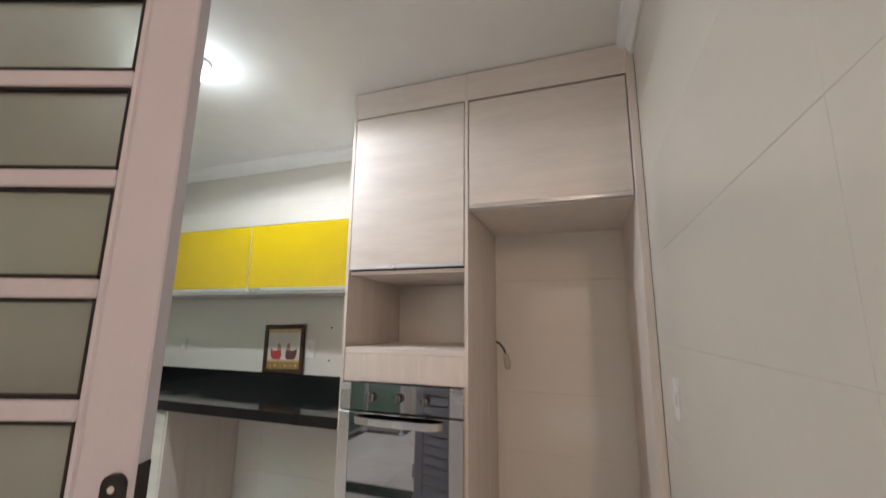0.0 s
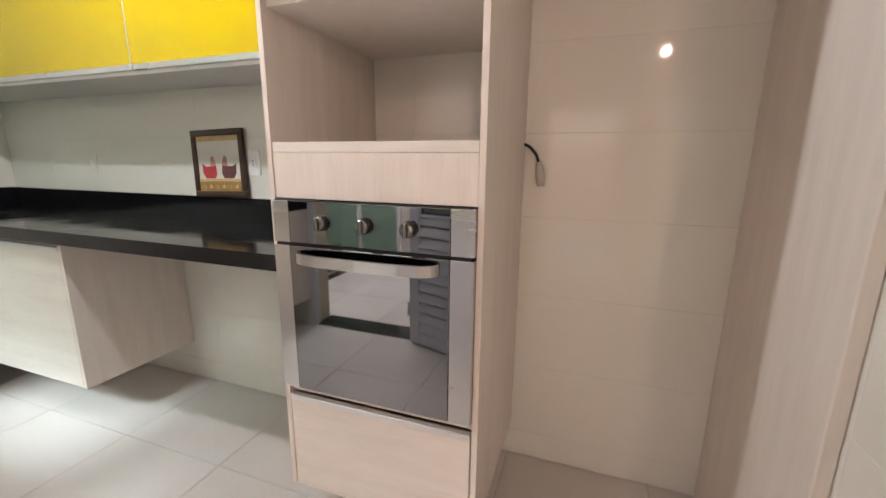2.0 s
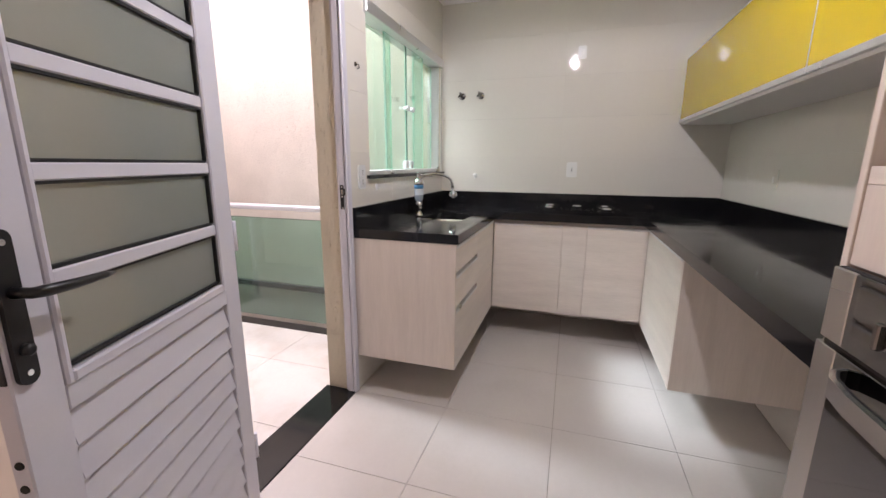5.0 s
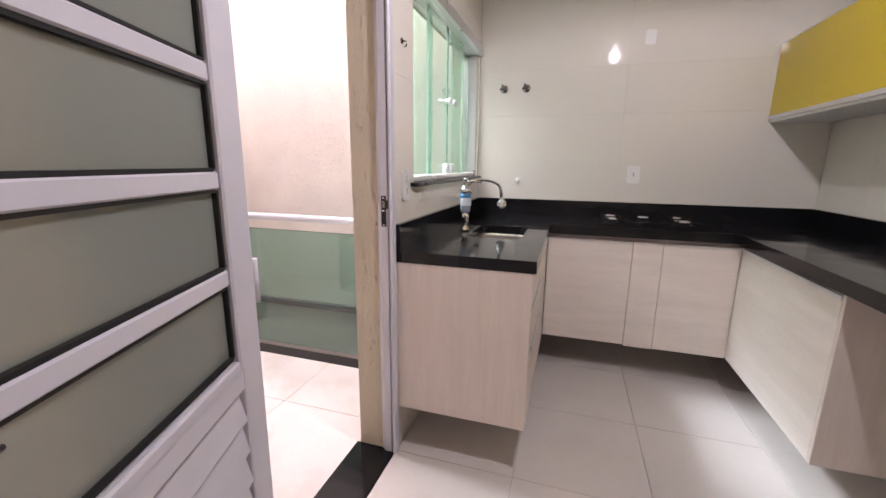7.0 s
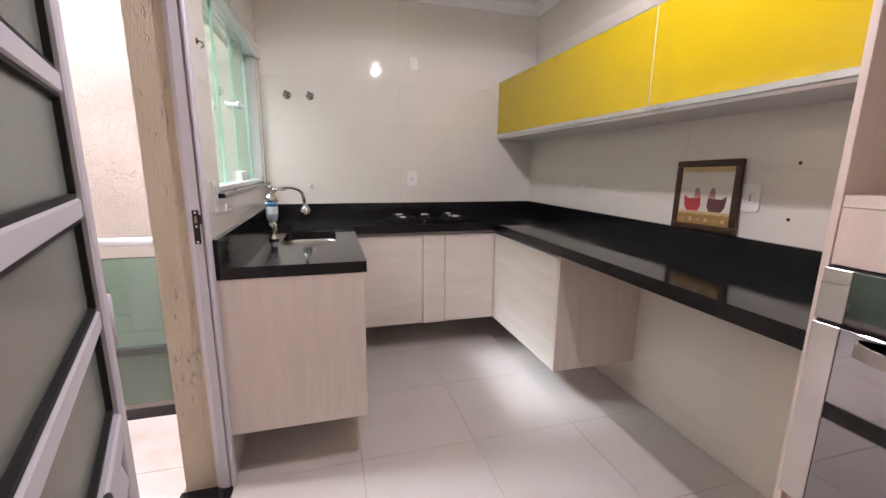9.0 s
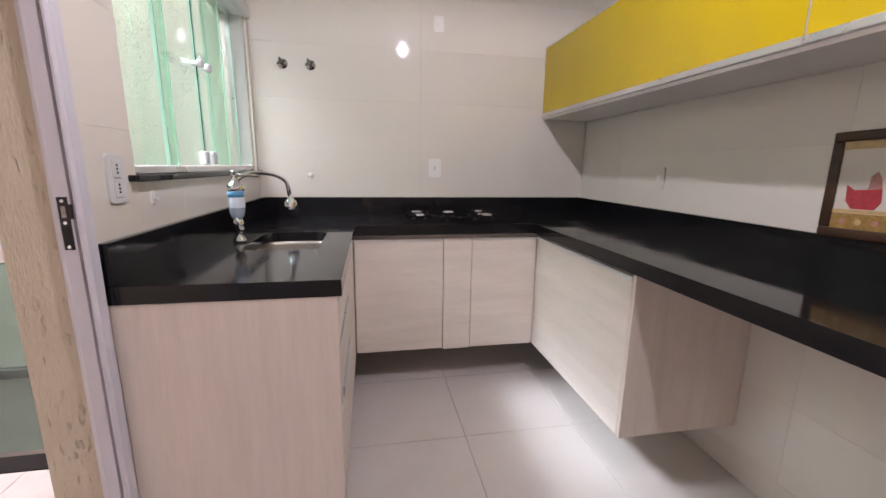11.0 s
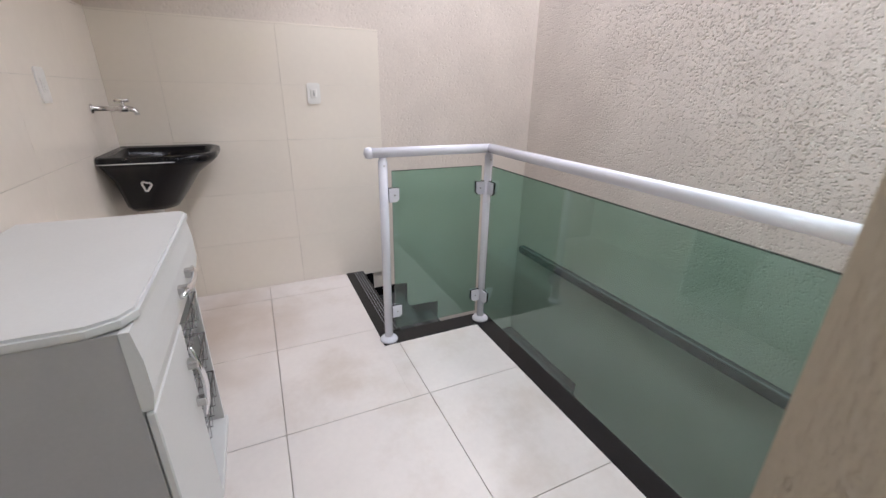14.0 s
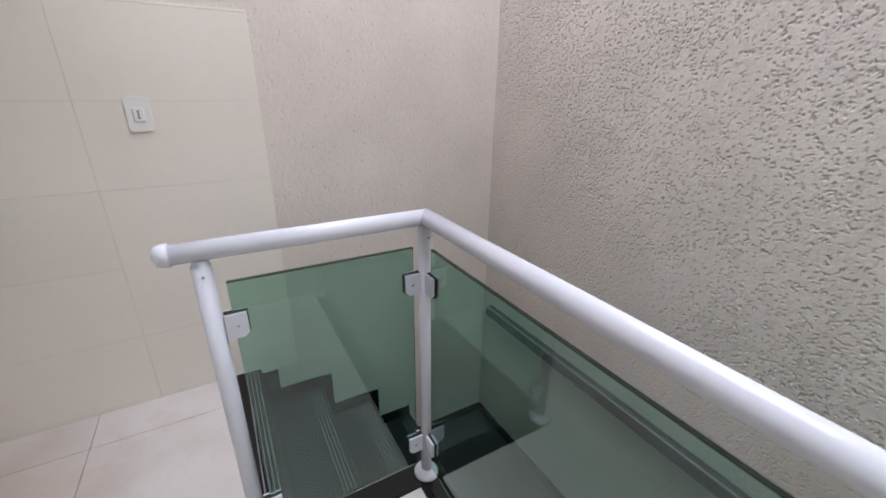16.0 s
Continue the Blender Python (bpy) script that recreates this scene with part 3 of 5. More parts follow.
for sgn in (-1, 1):
    y0, y1 = sorted((sgn * LT, sgn * (LT + 0.008)))
    bm = bmesh.new()
    prism(bm, round_rect(0.700, 0.734, 0.935, 1.19, 0.016), "y", y0, y1)
    plate = part("handle_plate", bm, M_BLACK, door, "black handle plate with rounded ends")
    bm = bmesh.new()
    sweep(bm, [(0.717, sgn * 0.02, 1.09), (0.717, sgn * 0.055, 1.09), (0.70, sgn * 0.062, 1.089), (0.65, sgn * 0.064, 1.086), (0.59, sgn * 0.064, 1.084), (0.565, sgn * 0.062, 1.082)], [0.009, 0.009, 0.010, 0.009, 0.007, 0.003], seg=10)
    part("lever", bm, M_BLACK, plate)
    for z in (0.955, 1.17):
        bm = bmesh.new()
        lathe(bm, [(0.006, 0.0), (0.005, sgn * 0.002)], at=(0.717, sgn * (LT + 0.0082), z), axis="y", seg=10)
        part("screw", bm, M_CHROME, plate)
    bm = bmesh.new()
    lathe(bm, [(0.010, 0.0), (0.010, sgn * 0.010), (0.006, sgn * 0.012)], at=(0.717, sgn * (LT + 0.008), 0.995), axis="y", seg=14)
    part("lock_cylinder", bm, M_BLACK, plate)
lock = part("lock_face", boxes((LL - 0.001, LL + 0.003, -0.012, 0.012, 0.945, 1.20), b=0.001), M_BLACK, door, "black lock face plate on the edge")
part("latch_bolt", boxes((LL + 0.003, LL + 0.015, -0.006, 0.006, 1.085, 1.10), b=0.002), M_BLACK, lock)
for z in (0.80, 0.755):
    bm = bmesh.new()
    lathe(bm, [(0.008, 0), (0.007, 0.002)], at=(LL, 0, z), axis="x", seg=12)
    part("plug_hole", bm, M_DARK, door, "dark round hole in the edge")
for z in (0.25, 1.05, 1.85):
    bm = bmesh.new()
    sweep(bm, [(-0.012, 0.012, z - 0.05), (-0.012, 0.012, z + 0.05)], 0.008, seg=10)
    part("hinge", bm, M_LAV, door)

# ==== worktop, sink, hob ====
worktop = thing("worktop", (0, 0, 0.90), "polished black granite worktop round three walls with upstands", "worktop")
S_LOW, S_TOP = 0.047, 0.052


def flat_slab(outline, hole, z0, z1):
    bm = bmesh.new()
    for loop in (outline, hole):
        if loop:
            vs = [bm.verts.new((x, y, z1)) for x, y in loop]
            for a, b in zip(vs, vs[1:] + vs[:1]):
                bm.edges.new((a, b))
    bmesh.ops.triangle_fill(bm, edges=bm.edges[:], use_beauty=True)
    ex = bmesh.ops.extrude_face_region(bm, geom=bm.faces[:])
    for v in ex["geom"]:
        if isinstance(v, bmesh.types.BMVert):
            v.co.z = z0
    bmesh.ops.recalc_face_normals(bm, faces=bm.faces[:])
    return bm


SINK = round_rect(0.70, 1.12, 0.19, 0.47, 0.06)
part("wet_top", flat_slab([(0.003, 0.003), (1.56, 0.003), (1.56, 0.588), (0.003, 0.588)], SINK, -0.002, S_LOW), M_GRANITE, worktop, "black granite sink top")
part("dry_top", flat_slab([(0.003, 0.590), (0.56, 0.590), (0.56, 1.58), (2.614, 1.58), (2.614, 2.153), (0.003, 2.153)], None, -0.002, S_TOP), M_GRANITE, worktop, "black granite top beside the hob")
part("upstand", boxes((0.002, 0.022, 0.022, 2.133, S_LOW, 0.16), b=0.0015), M_GRANITE, worktop)
part("upstand", boxes((0.002, 2.614, 2.133, 2.154, S_LOW, 0.16), b=0.0015), M_GRANITE, worktop)
part("upstand", boxes((0.002, 1.56, 0.001, 0.022, S_LOW, 0.16), b=0.0015), M_GRANITE, worktop)


def basin(outline, depth, shrink, thick=0.003):
    """A rounded bowl that hangs from its rim."""
    bm = bmesh.new()
    cx = sum(p[0] for p in outline) / len(outline)
    cy = sum(p[1] for p in outline) / len(outline)
    rings = []
    for s, z in ((1.03, 0.0), (1.0, -0.001), (0.985, -0.012), (0.965, -depth * 0.7), (0.92, -depth * 0.93), (shrink, -depth), (0.12, -depth - 0.004)):
        rings.append([bm.verts.new((cx + (x - cx) * s, cy + (y - cy) * s, z)) for x, y in outline])
    n = len(outline)
    for a, b in zip(rings, rings[1:]):
        for k in range(n):
            f = bm.faces.new((a[k], a[(k + 1) % n], b[(k + 1) % n], b[k]))
            f.smooth = True
    bm.faces.new(rings[-1])
    bmesh.ops.recalc_face_normals(bm, faces=bm.faces[:])
    bmesh.ops.solidify(bm, geom=bm.faces[:], thickness=thick)
    return bm


sink = thing("sink", (0, 0, 0.90), "brushed steel undermount sink bowl in the black granite", "sink")
part("bowl", basin(SINK, 0.17, 0.80), M_SINK, sink)
bm = bmesh.new()
lathe(bm, [(0.045, 0.0), (0.045, 0.006), (0.03, 0.008), (0.012, 0.004)], at=(0.91, 0.33, -0.172))
part("drain", bm, M_CHROME, sink, "chrome drain basket")

faucet = thing("faucet", (0.945, 0.145, 0.90 + S_LOW), "chrome filter tap with flexible spout and blue cartridge", "faucet")
bm = bmesh.new()
lathe(bm, [(0.026, 0), (0.026, 0.012), (0.017, 0.02), (0.015, 0.05), (0.021, 0.055), (0.021, 0.085), (0.016, 0.09), (0.016, 0.10)])
body = part("tap_body", bm, M_CHROME, faucet)
bm = bmesh.new()
lathe(bm, [(0.020, 0.10), (0.026, 0.112), (0.029, 0.125), (0.030, 0.210), (0.028, 0.214)])
cart = part("filter_cartridge", bm, M_FILTER, faucet, "smoky filter cartridge with a blue band")
bm = bmesh.new()
lathe(bm, [(0.0306, 0.184), (0.0306, 0.206)])
part("label_band", bm, M_BLUE, cart, "blue label band")
bm = bmesh.new()
for k in range(9):
    a0, a1 = radians(-30 + 15 * k), radians(-30 + 15 * (k + 1))
    vs = [bm.verts.new((r * math.cos(a), r * math.sin(a), z)) for r in (0.0303, 0.0309) for a in (a0, a1) for z in (0.142, 0.183)]
    for q in ((0, 2, 3, 1), (4, 5, 7, 6), (0, 4, 6, 2), (1, 3, 7, 5)):
        bm.faces.new([vs[i] for i in q])
bmesh.ops.remove_doubles(bm, verts=bm.verts[:], dist=0.0001)
bmesh.ops.recalc_face_normals(bm, faces=bm.faces[:])
part("paper_label", bm, M_LABEL, cart, "pale paper label")
bm = bmesh.new()
lathe(bm, [(0.031, 0.208), (0.034, 0.212), (0.034, 0.222), (0.028, 0.234), (0.018, 0.243), (0.012, 0.250), (0.012, 0.275), (0.014, 0.278), (0.014, 0.286), (0.004, 0.29)])
part("tap_cap", bm, M_CHROME, faucet, "domed chrome cap")
bm = bmesh.new()
sweep(bm, [(-0.01, 0, 0.266), (-0.03, 0.03, 0.272), (-0.055, 0.075, 0.266)], [0.007, 0.007, 0.005], seg=10)
part("top_lever", bm, M_CHROME, faucet)
bm = bmesh.new()
sweep(bm, [(0.005, 0.012, 0.045), (0.035, 0.012, 0.065), (0.055, 0.012, 0.105)], [0.006, 0.006, 0.005], seg=10)
part("side_lever", bm, M_CHROME, faucet)
bm = bmesh.new()
arc = [(-0.008, 0.003, 0.246), (-0.014, 0.005, 0.252)]
for k in range(1, 13):
    a = math.pi * k / 13
    arc.append((-0.02 - 0.126 * (1 - math.cos(a)), 0.012 + 0.068 * (1 - math.cos(a)), 0.252 + 0.034 * math.sin(a) - 0.040 * (k / 13) ** 2))
arc.append((-0.280, 0.152, 0.168))
sweep(bm, arc, 0.009, seg=12)
part("spout", bm, M_CHROME, faucet, "curved chrome spout")
bm = bmesh.new()
lathe(bm, [(0.011, 0.172), (0.014, 0.164), (0.015, 0.152), (0.025, 0.144), (0.030, 0.114), (0.028, 0.106), (0.02, 0.104)], at=(-0.283, 0.154, 0))
part("spray_head", bm, M_CHROME, faucet, "chrome spray head")

hob = thing("hob", (0.255, 1.155, 0.90 + S_TOP), "black glass gas hob with four burners", "hob")
bm = bmesh.new()
prism(bm, round_rect(-0.205, 0.205, -0.325, 0.325, 0.02), "z", 0.0, 0.007)
part("glass_plate", bm, M_HOB, hob, "black glass plate")
for x, y, r in ((-0.10, -0.20, 0.045), (0.09, -0.20, 0.034), (-0.10, 0.20, 0.034), (0.09, 0.20, 0.045), (-0.06, 0.0, 0.030)):
    bm = bmesh.new()
    lathe(bm, [(r + 0.014, 0.007), (r + 0.012, 0.012), (r, 0.013), (r, 0.024), (r - 0.004, 0.026)], at=(x, y, 0))
    burner = part("burner", bm, M_HOB, hob)
    bm = bmesh.new()
    lathe(bm, [(r + 0.006, 0.026), (r + 0.007, 0.030), (r, 0.035), (0.008, 0.038)], at=(x, y, 0))
    part("burner_cap", bm, M_CHROME, burner, "shiny burner cap")
for y in (-0.20, 0.20):
    bm = bmesh.new()
    for dx in (-0.10, 0.09):
        for k in range(4):
            a = math.pi / 4 + math.pi / 2 * k
            c, s = math.cos(a), math.sin(a)
            sweep(bm, [(dx + 0.03 * c, y + 0.03 * s, 0.034), (dx + 0.085 * c, y + 0.085 * s, 0.033), (dx + 0.092 * c, y + 0.092 * s, 0.007)], 0.004, seg=6)
    sweep(bm, [(-0.19, y - 0.09, 0.020), (0.18, y - 0.09, 0.020)], 0.004, seg=6)
    sweep(bm, [(-0.19, y + 0.09, 0.020), (0.18, y + 0.09, 0.020)], 0.004, seg=6)
    part("grate", bm, M_HOB, hob, "black pan grate")
for y in (-0.06, -0.02, 0.02, 0.06, 0.0):
    bm = bmesh.new()
    lathe(bm, [(0.016, 0.007), (0.015, 0.022), (0.012, 0.026)], at=(0.16 if y else 0.11, y * 1.2, 0), seg=14)
    part("hob_knob", bm, M_HOB, hob)

# ==== base cabinets ====
def cabinet(name, at, label, group="base cabinets"):
    return thing(name, at, label, "cabinet", group)


sx = cabinet("base_cabinet", (0.555, 0.003, 0.214), "pale ash sink cabinet with three drawers hung off the floor")
part("body", boxes((0.0, 0.985, 0.0, 0.552, 0.0, 0.46), b=0.001), M_WOOD_H, sx)
part("front_rail", boxes((0.0, 0.985, 0.500, 0.552, 0.462, 0.683), b=0.001), M_WOOD_H, sx)
part("side_panel", boxes((0.985, 1.003, 0.0, 0.572, 0.0, 0.684), b=0.001), M_WOOD_V, sx, "upright grained end panel")
for z0, z1 in ((0.0, 0.325), (0.345, 0.515), (0.535, 0.672)):
    d = part("drawer_front", boxes((0.50, 0.982, 0.554, 0.572, z0 + 0.002, z1 - 0.016), b=0.001), M_WOOD_H, sx)
    part("handle", boxes((0.50, 0.982, 0.553, 0.575, z1 - 0.016, z1), b=0.002), M_ALU, d, "aluminium edge pull")
d = part("cabinet_door", boxes((-0.024, 0.496, 0.554, 0.572, 0.002, 0.656), b=0.001), M_WOOD_H, sx)
part("handle", boxes((-0.024, 0.496, 0.553, 0.575, 0.656, 0.672), b=0.002), M_ALU, d, "aluminium edge pull")

wx = cabinet("base_cabinet", (0.003, 0.58, 0.218), "pale ash cabinet under the hob hung off the floor")
part("body", boxes((0.0, 0.503, 0.0, 1.035, 0.0, 0.679), b=0.001), M_WOOD_H, wx)
for y0, y1, dz in ((0.001, 0.486, 0.0), (0.652, 1.036, 0.004)):
    d = part("cabinet_door", boxes((0.505, 0.523, y0, y1, 0.002 - dz, 0.640), b=0.001), M_WOOD_H, wx)
    part("handle", boxes((0.503, 0.527, y0, y1, 0.640, 0.656), b=0.002), M_ALU, d, "aluminium edge pull")
part("filler_panel", boxes((0.505, 0.523, 0.490, 0.649, -0.006, 0.656), b=0.001), M_WOOD_H, wx)

nx = cabinet("base_cabinet", (0.528, 1.617, 0.217), "pale ash corner cabinet under the long worktop hung off the floor")
part("body", boxes((0.0, 0.873, 0.020, 0.536, 0.0, 0.680), b=0.001), M_WOOD_H, nx)
part("side_panel", boxes((0.873, 0.892, 0.0, 0.536, 0.0, 0.681), b=0.001), M_WOOD_V, nx, "upright grained end panel")
d = part("cabinet_door", boxes((0.001, 0.871, 0.0, 0.018, 0.002, 0.640), b=0.001), M_WOOD_H, nx)
part("handle", boxes((0.001, 0.871, -0.004, 0.020, 0.640, 0.658), b=0.002), M_ALU, d, "aluminium edge pull")

# ==== yellow wall cabinets ====
yl = thing("wall_cabinet", (0.002, 1.825, 1.580), "white wall cabinet with glossy yellow glass doors", "cabinet")
part("body", boxes((0.0, 2.612, 0.022, 0.328, 0.018, 0.452), b=0.001), M_WHITE_LAM, yl)
part("bottom_panel", boxes((0.0, 2.612, 0.012, 0.328, 0.0, 0.017), b=0.001), M_WHITE_LAM, yl)
for x0, x1 in ((0.004, 1.6955), (1.6975, 2.610)):
    d = part("cabinet_door", boxes((x0 + 0.0015, x1 - 0.0015, 0.002, 0.020, 0.038, 0.446)), M_YELLOW, yl, "glossy yellow glass door")
    part("door_frame", boxes((x0, x1, 0.0, 0.021, 0.446, 0.452), (x0, x0 + 0.0015, 0.0, 0.021, 0.038, 0.446), (x1 - 0.0015, x1, 0.0, 0.021, 0.038, 0.446), b=0.0005), M_ALU, d, "thin aluminium door edge")
    part("handle", boxes((x0, x1, -0.003, 0.021, 0.014, 0.038), b=0.002), M_ALU, d, "aluminium pull profile")

# ==== tall oven cabinet and fridge alcove ====
tw = thing("tall_cabinet", (2.617, 1.54, 0.168), "pale ash oven tower with open niche hung off the floor", "cabinet")
W, D, H = 0.640, 0.612, 2.466
part("side_panel", boxes((0.0, 0.017, 0.0, D, 0.0, H), b=0.001), M_WOOD_V, tw)
part("side_panel", boxes((0.623, W, 0.0, D, 0.0, H), b=0.001), M_WOOD_V, tw)
part("shelf", boxes((0.018, 0.622, 0.003, D, 1.097, 1.124), b=0.001), M_WOOD_H, tw, "niche floor")
part("shelf", boxes((0.018, 0.622, 0.020, D, 1.475, 1.493), b=0.001), M_WOOD_H, tw, "niche top")
part("shelf", boxes((0.018, 0.622, 0.020, D, 0.345, 0.360), b=0.001), M_WOOD_H, tw)
part("shelf", boxes((0.018, 0.622, 0.003, D, 0.0, 0.016), b=0.001), M_WOOD_H, tw)
part("filler_panel", boxes((0.018, 0.622, 0.003, 0.021, 0.968, 1.096), b=0.001), M_WOOD_V, tw)
d = part("drawer_front", boxes((0.021, 0.619, 0.0, 0.018, 0.019, 0.322), b=0.001), M_WOOD_H, tw)
part("handle", boxes((0.021, 0.619, -0.003, 0.019, 0.322, 0.340), b=0.002), M_ALU, d, "aluminium edge pull")
d = part("cabinet_door", boxes((0.021, 0.619, 0.0, 0.018, 1.520, 2.312), b=0.001), M_WOOD_H, tw, "tall upper door")
part("handle", boxes((0.021, 0.619, -0.003, 0.019, 1.500, 1.519), b=0.002), M_ALU, d, "aluminium edge pull")
# Dark sheet close behind the door, colouring in the shade of its gaps.
part("door_gap_shade", boxes((0.018, 0.622, 0.022, 0.030, 1.494, 2.436)), M_DARK, tw)
part("frieze", boxes((0.018, 1.383, 0.002, 0.020, 2.320, H), b=0.001), M_WOOD_H, tw, "plain frieze below the ceiling")

fx = thing("bridge_cabinet", (3.259, 1.54, 1.925), "pale ash cupboard bridging the empty fridge alcove", "cabinet")
part("body", boxes((0.0, 0.706, 0.024, D, 0.004, 0.555), b=0.001), M_WOOD_H, fx)
d = part("cabinet_door", boxes((0.003, 0.703, 0.0, 0.018, 0.030, 0.551), b=0.001), M_WOOD_H, fx)
part("handle", boxes((0.003, 0.703, -0.003, 0.020, 0.008, 0.029), b=0.002), M_ALU, d, "aluminium edge pull")
gp = tagged(linked("gable_panel", boxes((3.967, 3.998, 1.515, 2.152, 0.002, 2.604), b=0.002), M_WOOD_V), "pale ash gable panel lining the fridge alcove", "panel")

oven = thing("oven", (2.635, 1.524, 0.545), "built-in electric oven in steel and dark mirror glass", "oven")
part("body", boxes((0.02, 0.58, 0.020, 0.50, 0.01, 0.57)), M_BLACK, oven)
part("control_panel", boxes((0.055, 0.541, 0.0, 0.02, 0.466, 0.586), b=0.0015), M_OVENGLASS, oven, "dark glass control panel")
part("panel_end", boxes((0.0, 0.054, 0.0, 0.02, 0.466, 0.586), b=0.0015), M_STEEL, oven)
part("panel_end", boxes((0.542, 0.604, 0.0, 0.02, 0.466, 0.586), b=0.0015), M_STEEL, oven)
part("back_trim", boxes((0.002, 0.594, 0.006, 0.0155, 0.001, 0.588), b=0.001), M_DARK, oven)
od = part("oven_door", boxes((0.055, 0.541, -0.004, 0.018, 0.004, 0.458), b=0.0015), M_OVENGLASS, oven, "dark mirror glass door")
part("door_side", boxes((0.0, 0.054, -0.004, 0.018, 0.004, 0.458), b=0.0015), M_STEEL, od)
part("door_side", boxes((0.542, 0.604, -0.004, 0.018, 0.004, 0.458), b=0.0015), M_STEEL, od)
bm = bmesh.new()
pts = [(0.085, -0.006), (0.098, -0.030), (0.125, -0.044), (0.18, -0.052), (0.30, -0.055), (0.42, -0.052), (0.475, -0.044), (0.502, -0.030), (0.515, -0.006)]
for (xa, ya), (xb, yb) in zip(pts, pts[1:]):
    vs = [bm.verts.new(p) for p in ((xa, ya, 0.415), (xb, yb, 0.415), (xb, yb, 0.445), (xa, ya, 0.445), (xa, ya + 0.008, 0.415), (xb, yb + 0.008, 0.415), (xb, yb + 0.008, 0.445), (xa, ya + 0.008, 0.445))]
    for q in ((0, 1, 2, 3), (7, 6, 5, 4), (3, 2, 6, 7), (1, 0, 4, 5)):
        bm.faces.new([vs[i] for i in q])
bmesh.ops.remove_doubles(bm, verts=bm.verts[:], dist=0.0005)
bmesh.ops.recalc_face_normals(bm, faces=bm.faces[:])
bar = part("handle", bm, M_STEEL, od, "curved steel bar handle")
bm = bmesh.new()
for (xa, ya), (xb, yb) in zip(pts, pts[1:]):
    vs = [bm.verts.new(p) for p in ((xa, ya + 0.0085, 0.416), (xb, yb + 0.0085, 0.416), (xb, yb + 0.0085, 0.444), (xa, ya + 0.0085, 0.444), (xa, ya + 0.013, 0.416), (xb, yb + 0.013, 0.416), (xb, yb + 0.013, 0.444), (xa, ya + 0.013, 0.444))]
    for q in ((0, 1, 2, 3), (7, 6, 5, 4), (3, 2, 6, 7), (1, 0, 4, 5)):
        bm.faces.new([vs[i] for i in q])
bmesh.ops.remove_doubles(bm, verts=bm.verts[:], dist=0.0005)
bmesh.ops.recalc_face_normals(bm, faces=bm.faces[:])
part("handle_lining", bm, M_BLACK, bar, "black inner side of the handle")
for x in (0.167, 0.302, 0.430):
    bm = bmesh.new()
    lathe(bm, [(0.022, 0.0), (0.022, -0.004), (0.0205, -0.006), (0.0185, -0.010), (0.0185, -0.011)], at=(x, 0.0, 0.528), axis="y")
    k = part("knob", bm, M_BLACK, oven, "steel oven knob on a black collar")
    bm = bmesh.new()
    lathe(bm, [(0.0195, -0.011), (0.020, -0.013), (0.0195, -0.019), (0.0175, -0.0215), (0.006, -0.022)], at=(x, 0.0, 0.528), axis="y")
    part("knob_cap", bm, M_KNOB, k, "brushed steel knob face")
    part("knob_grip", boxes((x - 0.0055, x + 0.0055, -0.031, -0.021, 0.528 - 0.0185, 0.528 + 0.0185), b=0.002), M_KNOB, k)

# ==== small things in the kitchen ====
def wall_plate(label, at, facing, size=(0.075, 0.118), kind="socket", group="", tone=None):
    """A plate with its module; facing is the turn about z of its front, which is -y unturned."""
    w, h = size
    p = thing("wall_" + kind, at, label, "wall " + kind, group, turn=facing)
    bm = bmesh.new()
    prism(bm, round_rect(-w / 2, w / 2, -h / 2, h / 2, 0.014), "y", -0.006, 0.0)
    part("plate", bm, tone or M_WHITEPL, p)
    n = 2 if h > 0.125 else 1
    for i in range(n):
        zc = 0 if n == 1 else (-0.026 + 0.052 * i)
        bm = boxes((-0.018, 0.018, -0.009, -0.0055, zc - 0.024, zc + 0.024), b=0.002)
        mod = part("insert", bm, tone or M_WHITEPL, p)
        if kind == "socket":
            bm = bmesh.new()
            for dz in (-0.010, 0.0, 0.010):
                lathe(bm, [(0.0034, -0.0102), (0.0034, -0.0088)], at=(0, 0, zc + dz), axis="y", seg=8)
            part("pin_hole", bm, M_DARK, mod)
        else:
            part("rocker", boxes((-0.010, 0.010, -0.012, -0.0085, zc - 0.018, zc + 0.018), b=0.002), M_WHITEPL, mod)
    return p


wall_plate("white socket plate on cream tiles above the hob", (0.0, 1.097, 1.252), 90, (0.082, 0.12))
wall_plate("white cover plate high on the hob wall", (0.0, 1.115, 2.125), 90, (0.062, 0.092), "switch")
wall_plate("white socket plate beside the framed print", (1.972, 2.155, 1.230), 0)
wall_plate("cream blank plate on the worktop wall", (0.798, 2.155, 1.218), 0, (0.07, 0.11), "switch", tone=M_TILE_WALL)
wall_plate("white double plate between door and window", (1.447, 0.0, 1.217), 180, (0.078, 0.130), tone=M_CABW)
wall_plate("white switch plate on the wall near the alcove", (4.0, 1.24, 1.19), -90, (0.075, 0.12), "switch")
wall_plate("white socket plate on the balcony tiles", (1.58, -2.735, 1.19), 180, (0.075, 0.118))
wall_plate("white switch plate above the laundry cupboard", (2.59, -2.02, 1.205), -90, (0.075, 0.118), "switch")

